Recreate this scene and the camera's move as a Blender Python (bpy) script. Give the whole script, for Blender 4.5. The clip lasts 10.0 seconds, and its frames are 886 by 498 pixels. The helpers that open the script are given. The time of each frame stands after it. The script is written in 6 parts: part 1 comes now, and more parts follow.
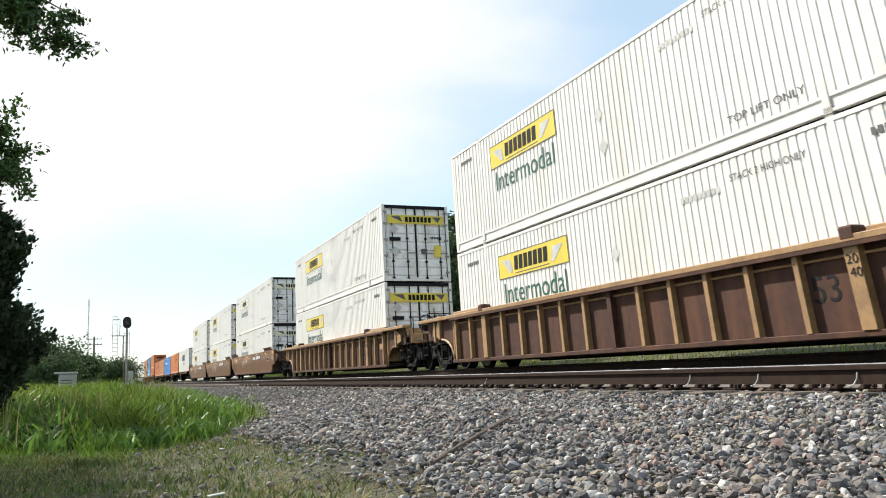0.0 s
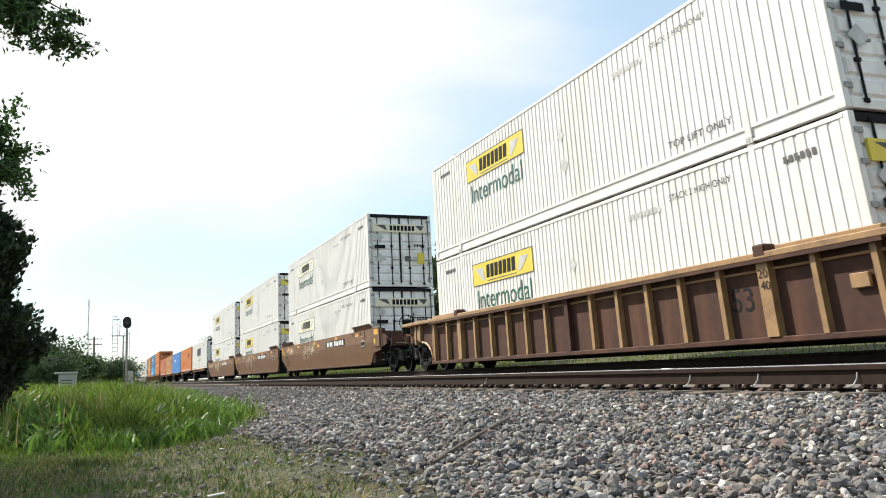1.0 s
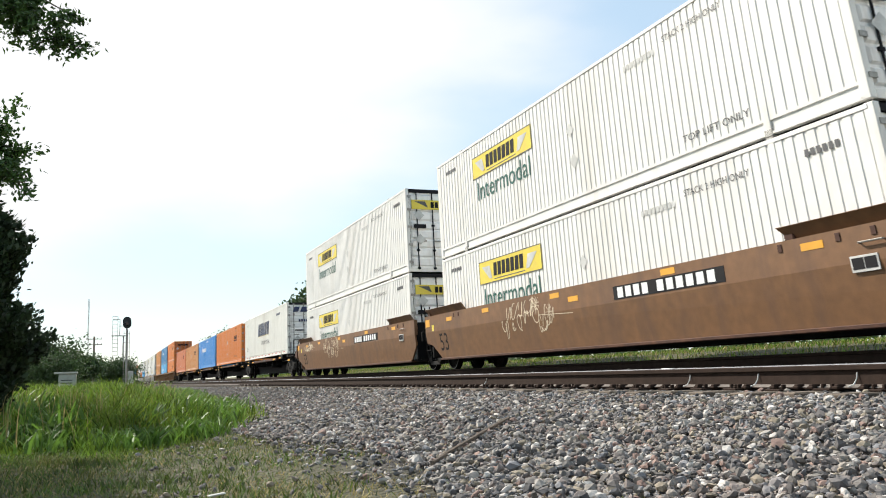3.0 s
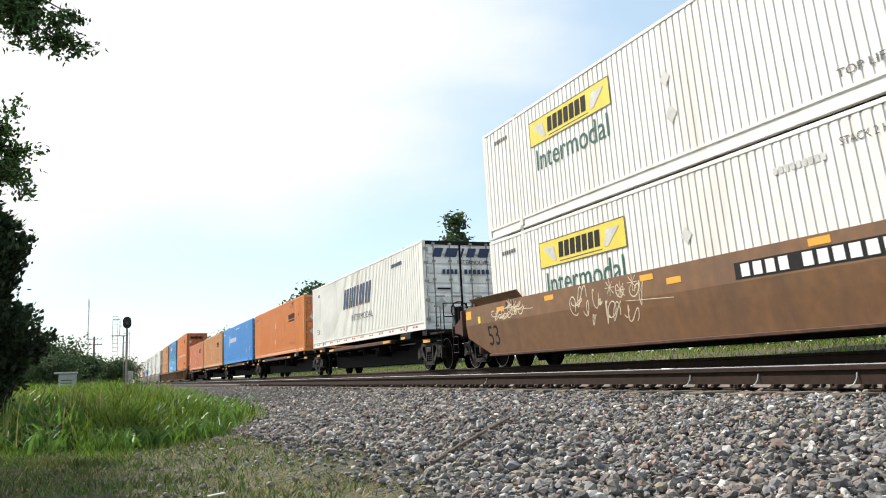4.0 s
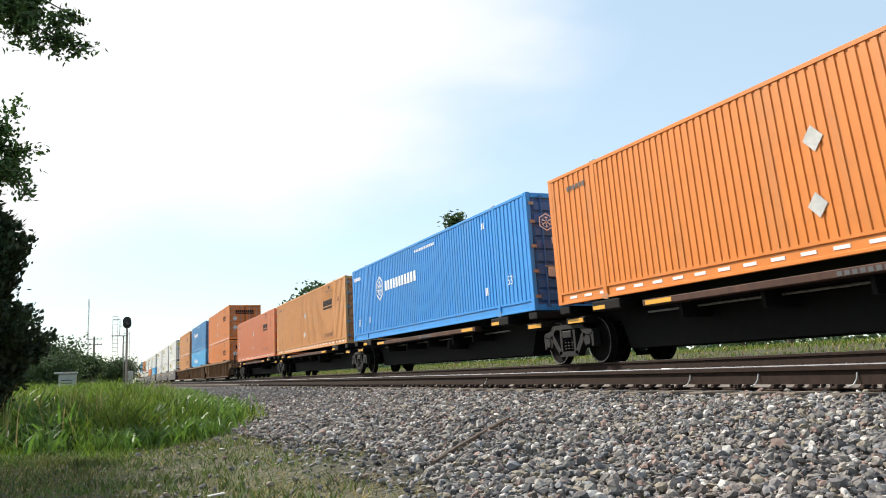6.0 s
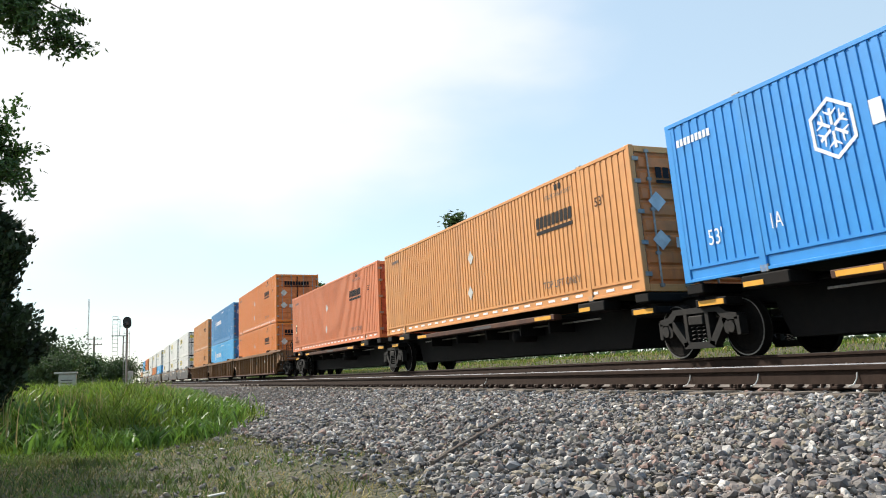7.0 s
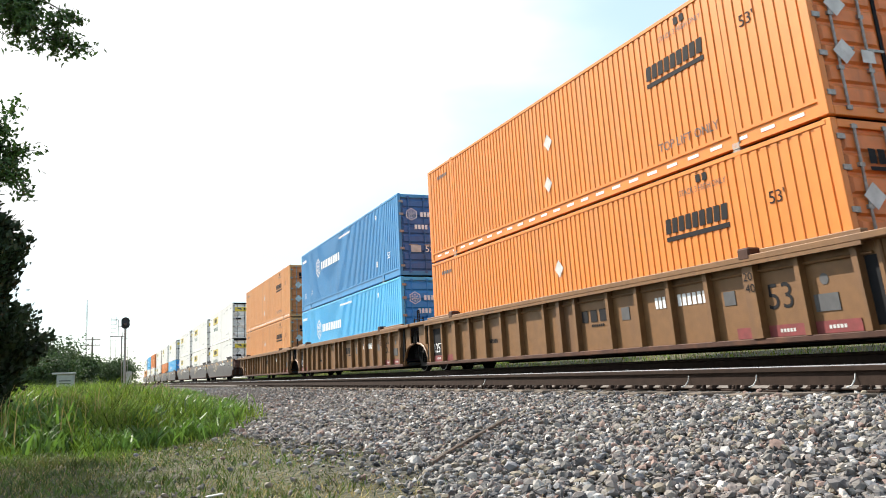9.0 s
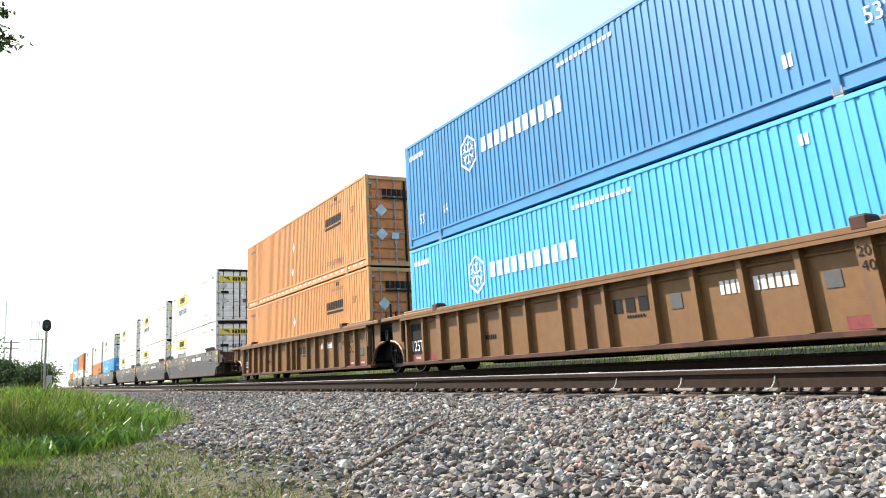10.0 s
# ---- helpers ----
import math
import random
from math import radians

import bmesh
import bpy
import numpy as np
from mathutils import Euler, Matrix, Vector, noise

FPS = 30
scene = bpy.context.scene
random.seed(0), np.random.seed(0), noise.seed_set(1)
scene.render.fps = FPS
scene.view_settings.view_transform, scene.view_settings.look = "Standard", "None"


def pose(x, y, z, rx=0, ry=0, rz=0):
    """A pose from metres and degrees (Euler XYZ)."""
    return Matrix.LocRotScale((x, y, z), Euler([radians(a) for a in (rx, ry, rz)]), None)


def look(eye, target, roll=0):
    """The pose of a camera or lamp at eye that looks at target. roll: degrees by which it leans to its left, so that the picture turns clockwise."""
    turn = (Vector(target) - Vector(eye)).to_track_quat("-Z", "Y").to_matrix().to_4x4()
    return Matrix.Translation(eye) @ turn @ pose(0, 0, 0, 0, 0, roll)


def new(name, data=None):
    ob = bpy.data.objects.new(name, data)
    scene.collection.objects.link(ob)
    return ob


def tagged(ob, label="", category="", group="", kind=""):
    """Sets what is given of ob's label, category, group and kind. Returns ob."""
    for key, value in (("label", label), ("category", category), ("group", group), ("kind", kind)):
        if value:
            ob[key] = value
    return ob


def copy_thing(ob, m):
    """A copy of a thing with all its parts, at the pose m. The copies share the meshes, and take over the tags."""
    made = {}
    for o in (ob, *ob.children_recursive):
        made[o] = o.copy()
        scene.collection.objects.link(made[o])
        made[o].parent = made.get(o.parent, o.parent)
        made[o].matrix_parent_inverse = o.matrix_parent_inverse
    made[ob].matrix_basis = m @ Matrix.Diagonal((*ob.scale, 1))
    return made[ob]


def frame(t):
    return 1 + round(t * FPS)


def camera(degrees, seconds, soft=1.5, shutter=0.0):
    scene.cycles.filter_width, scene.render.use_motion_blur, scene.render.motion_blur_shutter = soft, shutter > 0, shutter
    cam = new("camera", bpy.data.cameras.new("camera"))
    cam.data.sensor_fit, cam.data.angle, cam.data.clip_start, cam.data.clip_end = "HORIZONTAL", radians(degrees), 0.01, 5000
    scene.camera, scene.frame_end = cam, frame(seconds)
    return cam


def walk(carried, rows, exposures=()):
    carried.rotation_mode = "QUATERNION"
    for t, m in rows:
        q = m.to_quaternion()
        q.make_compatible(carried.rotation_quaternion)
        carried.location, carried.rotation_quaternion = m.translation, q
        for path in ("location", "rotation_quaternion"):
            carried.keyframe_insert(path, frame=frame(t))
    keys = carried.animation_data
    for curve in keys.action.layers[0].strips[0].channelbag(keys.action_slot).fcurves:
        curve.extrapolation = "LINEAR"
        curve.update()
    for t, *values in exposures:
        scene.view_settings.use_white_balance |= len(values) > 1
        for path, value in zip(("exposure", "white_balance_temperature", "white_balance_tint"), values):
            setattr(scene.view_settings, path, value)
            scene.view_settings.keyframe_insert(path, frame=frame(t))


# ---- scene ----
# ================= camera, path, light =================
EYE = (0.0, 0.0, 0.65)
cam = camera(54.03, 10.0, soft=1.0, shutter=1.39)
scene.cycles.rolling_shutter_type = "TOP"
scene.cycles.rolling_shutter_duration = 0.02


def aim(yaw, pitch, roll):
    y, p = radians(yaw), radians(pitch)
    way = Vector((math.cos(y) * math.cos(p), math.sin(y) * math.cos(p), math.sin(p)))
    return look(EYE, Vector(EYE) + way, roll)


REST = (158.953, 8.194, -1.777)
walk(cam, [(0.0, aim(*REST)), (3.0, aim(*REST)), (6.0, aim(*REST)), (8.6, aim(*REST)), (9.0, aim(158.863, 8.236, -1.75)),
           (9.4, aim(158.70, 8.26, -1.80)), (9.5, aim(158.617, 8.269, -1.83)), (9.6, aim(158.15, 8.28, -1.84)), (9.7, aim(157.1, 8.30, -1.85)),
           (9.8, aim(156.1, 8.31, -1.85)), (9.9, aim(155.2, 8.315, -1.855)), (10.0, aim(154.462, 8.316, -1.856))],
     exposures=[(0.0, 0.52), (7.2, 0.52), (8.0, 0.62), (9.0, 0.82), (9.5, 0.94), (10.0, 1.04)])

SUN_AZ, SUN_EL = 214.0, 43.0
sun = new("sun", bpy.data.lights.new("sun", "SUN"))
sun.data.energy, sun.data.angle, sun.data.color = 5.0, radians(0.6), (1.0, 0.93, 0.83)
sun_way = Vector((math.cos(radians(SUN_AZ)) * math.cos(radians(SUN_EL)), math.sin(radians(SUN_AZ)) * math.cos(radians(SUN_EL)), math.sin(radians(SUN_EL))))
sun.matrix_world = look(sun_way * 60, (0, 0, 0))

world = bpy.data.worlds.new("world")
scene.world = world
world.use_nodes = True


def sky():
    nt = world.node_tree
    n, lk = nt.nodes, nt.links
    n.clear()
    out, bg = n.new("ShaderNodeOutputWorld"), n.new("ShaderNodeBackground")
    st = n.new("ShaderNodeTexSky")
    st.sky_type, st.sun_disc = "NISHITA", False
    st.sun_elevation, st.sun_rotation = radians(SUN_EL), radians(90 - SUN_AZ)
    st.dust_density, st.ozone_density, st.air_density = 0.3, 1.2, 1.1
    sc = n.new("ShaderNodeVectorMath"); sc.operation = "SCALE"; sc.inputs["Scale"].default_value = 0.112
    lk.new(st.outputs[0], sc.inputs[0])
    # pale cyan summer haze under the clouds
    hz = n.new("ShaderNodeMix"); hz.data_type = "RGBA"; hz.inputs[0].default_value = 0.34
    hz.inputs[7].default_value = (0.38, 0.66, 0.82, 1)
    lk.new(sc.outputs[0], hz.inputs[6])
    tc = n.new("ShaderNodeTexCoord")
    # thin cloud sheet: stretched noise over the dome, thicker towards the sun
    mp = n.new("ShaderNodeMapping"); mp.inputs["Scale"].default_value = (1.0, 1.0, 2.6)
    mp.inputs["Location"].default_value = (0.35, 0.1, 0.0)
    lk.new(tc.outputs["Generated"], mp.inputs[0])
    nz = n.new("ShaderNodeTexNoise"); nz.inputs["Scale"].default_value = 2.3; nz.inputs["Detail"].default_value = 5; nz.inputs["Roughness"].default_value = 0.45
    lk.new(mp.outputs[0], nz.inputs[0])
    dot = n.new("ShaderNodeVectorMath"); dot.operation = "DOT_PRODUCT"
    w = Vector((math.cos(radians(SUN_AZ - 7)) * 0.8, math.sin(radians(SUN_AZ - 7)) * 0.8, 0.6))
    dot.inputs[1].default_value = w
    lk.new(tc.outputs["Generated"], dot.inputs[0])
    ad = n.new("ShaderNodeMath"); ad.operation = "MULTIPLY_ADD"; ad.inputs[1].default_value = 1.40
    soft = n.new("ShaderNodeMath"); soft.operation = "MULTIPLY_ADD"; soft.inputs[1].default_value, soft.inputs[2].default_value = 0.55, -0.185
    lk.new(nz.outputs["Fac"], soft.inputs[0])
    lk.new(dot.outputs["Value"], ad.inputs[0]); lk.new(soft.outputs[0], ad.inputs[2])
    sx = n.new("ShaderNodeSeparateXYZ"); lk.new(tc.outputs["Generated"], sx.inputs[0])
    iv = n.new("ShaderNodeMath"); iv.operation = "SUBTRACT"; iv.inputs[0].default_value = 1.0; iv.use_clamp = True
    lk.new(sx.outputs["Z"], iv.inputs[1])
    pw = n.new("ShaderNodeMath"); pw.operation = "POWER"; pw.inputs[1].default_value = 5.0
    lk.new(iv.outputs[0], pw.inputs[0])
    thin = n.new("ShaderNodeMath"); thin.operation = "MULTIPLY_ADD"; thin.inputs[1].default_value = -0.48
    lk.new(pw.outputs[0], thin.inputs[0]); lk.new(ad.outputs[0], thin.inputs[2])
    rp = n.new("ShaderNodeMapRange"); rp.interpolation_type = "SMOOTHSTEP"
    rp.inputs["From Min"].default_value, rp.inputs["From Max"].default_value = 0.83, 1.05
    rp.inputs["To Min"].default_value = 0.26
    lk.new(thin.outputs[0], rp.inputs["Value"])
    mx = n.new("ShaderNodeMix"); mx.data_type = "RGBA"
    mx.inputs[7].default_value = (0.72, 0.735, 0.745, 1)
    lk.new(rp.outputs[0], mx.inputs[0]); lk.new(hz.outputs[2], mx.inputs[6])
    lk.new(mx.outputs[2], bg.inputs[0]); bg.inputs[1].default_value = 1.0
    lk.new(bg.outputs[0], out.inputs[0])


sky()

# ================= materials =================


def material(name, color, rough=0.6, metal=0.0, grain=8.0, vary=0.18, stain=None, stain_scale=0.8, stain_amount=0.5, bump=0.1, fine=60.0, streak=False, island=0.0, objects=0.0, spec=0.5, translucent=0.0, palette=None):
    m = bpy.data.materials.new(name)
    m.use_nodes = True
    n, lk = m.node_tree.nodes, m.node_tree.links
    b = n["Principled BSDF"]
    tc = n.new("ShaderNodeTexCoord")
    a = n.new("ShaderNodeTexNoise"); a.inputs["Scale"].default_value = grain; a.inputs["Detail"].default_value = 6
    lk.new(tc.outputs["Object"], a.inputs[0])
    mp = n.new("ShaderNodeMapping"); mp.inputs["Scale"].default_value = (1, 1, 0.12) if streak else (1, 1, 1)
    lk.new(tc.outputs["Object"], mp.inputs[0])
    s = n.new("ShaderNodeTexNoise"); s.inputs["Scale"].default_value = stain_scale; s.inputs["Detail"].default_value = 8; s.inputs["Roughness"].default_value = 0.65
    lk.new(mp.outputs[0], s.inputs[0])
    hsv = n.new("ShaderNodeHueSaturation"); hsv.inputs["Color"].default_value = (*color, 1)
    mr = n.new("ShaderNodeMapRange"); mr.inputs["From Min"].default_value, mr.inputs["From Max"].default_value = 0.3, 0.7
    mr.inputs["To Min"].default_value, mr.inputs["To Max"].default_value = 1 - vary, 1 + vary
    lk.new(a.outputs["Fac"], mr.inputs["Value"])
    value = mr.outputs[0]
    for kind, amount in (("island", island), ("object", objects)):
        if amount:
            g = n.new("ShaderNodeNewGeometry") if kind == "island" else n.new("ShaderNodeObjectInfo")
            r = n.new("ShaderNodeMapRange"); r.inputs["To Min"].default_value, r.inputs["To Max"].default_value = 1 - amount, 1 + amount
            lk.new(g.outputs["Random Per Island" if kind == "island" else "Random"], r.inputs["Value"])
            mu = n.new("ShaderNodeMath"); mu.operation = "MULTIPLY"
            lk.new(value, mu.inputs[0]); lk.new(r.outputs[0], mu.inputs[1])
            value = mu.outputs[0]
    lk.new(value, hsv.inputs["Value"])
    if palette:
        g = n.new("ShaderNodeNewGeometry") if island else n.new("ShaderNodeObjectInfo")
        cr = n.new("ShaderNodeValToRGB"); cr.color_ramp.interpolation = "CONSTANT"
        while len(cr.color_ramp.elements) < len(palette):
            cr.color_ramp.elements.new(0.5)
        for i, c in enumerate(palette):
            cr.color_ramp.elements[i].position, cr.color_ramp.elements[i].color = i / len(palette), (*c, 1)
        lk.new(g.outputs["Random Per Island" if island else "Random"], cr.inputs[0]); lk.new(cr.outputs[0], hsv.inputs["Color"])
    col = hsv.outputs[0]
    if stain:
        mx = n.new("ShaderNodeMix"); mx.data_type = "RGBA"
        q = n.new("ShaderNodeMapRange"); q.inputs["From Min"].default_value, q.inputs["From Max"].default_value = 0.5, 0.72
        q.inputs["To Max"].default_value = stain_amount
        lk.new(s.outputs["Fac"], q.inputs["Value"]); lk.new(q.outputs[0], mx.inputs[0])
        lk.new(col, mx.inputs[6]); mx.inputs[7].default_value = (*stain, 1)
        col = mx.outputs[2]
    lk.new(col, b.inputs["Base Color"])
    b.inputs["Roughness"].default_value, b.inputs["Metallic"].default_value = rough, metal
    b.inputs["Specular IOR Level"].default_value = spec
    if bump:
        f = n.new("ShaderNodeTexNoise"); f.inputs["Scale"].default_value = fine; f.inputs["Detail"].default_value = 4
        lk.new(tc.outputs["Object"], f.inputs[0])
        bp = n.new("ShaderNodeBump"); bp.inputs["Strength"].default_value = bump; bp.inputs["Distance"].default_value = 0.02
        lk.new(f.outputs["Fac"], bp.inputs["Height"]); lk.new(bp.outputs[0], b.inputs["Normal"])
    if translucent:
        tr = n.new("ShaderNodeBsdfTranslucent"); ms = n.new("ShaderNodeMixShader"); ms.inputs[0].default_value = translucent
        lk.new(col, tr.inputs[0]); lk.new(b.outputs[0], ms.inputs[1]); lk.new(tr.outputs[0], ms.inputs[2])
        lk.new(ms.outputs[0], n["Material Output"].inputs[0])
    return m


STONES = [(0.14, 0.13, 0.128), (0.19, 0.173, 0.16), (0.065, 0.064, 0.068), (0.25, 0.23, 0.205), (0.23, 0.155, 0.13), (0.15, 0.142, 0.132), (0.31, 0.29, 0.265), (0.095, 0.092, 0.094), (0.17, 0.172, 0.182), (0.21, 0.18, 0.135), (0.17, 0.148, 0.138), (0.40, 0.38, 0.355)]
RUST, DIRT = (0.16, 0.07, 0.035), (0.22, 0.18, 0.14)
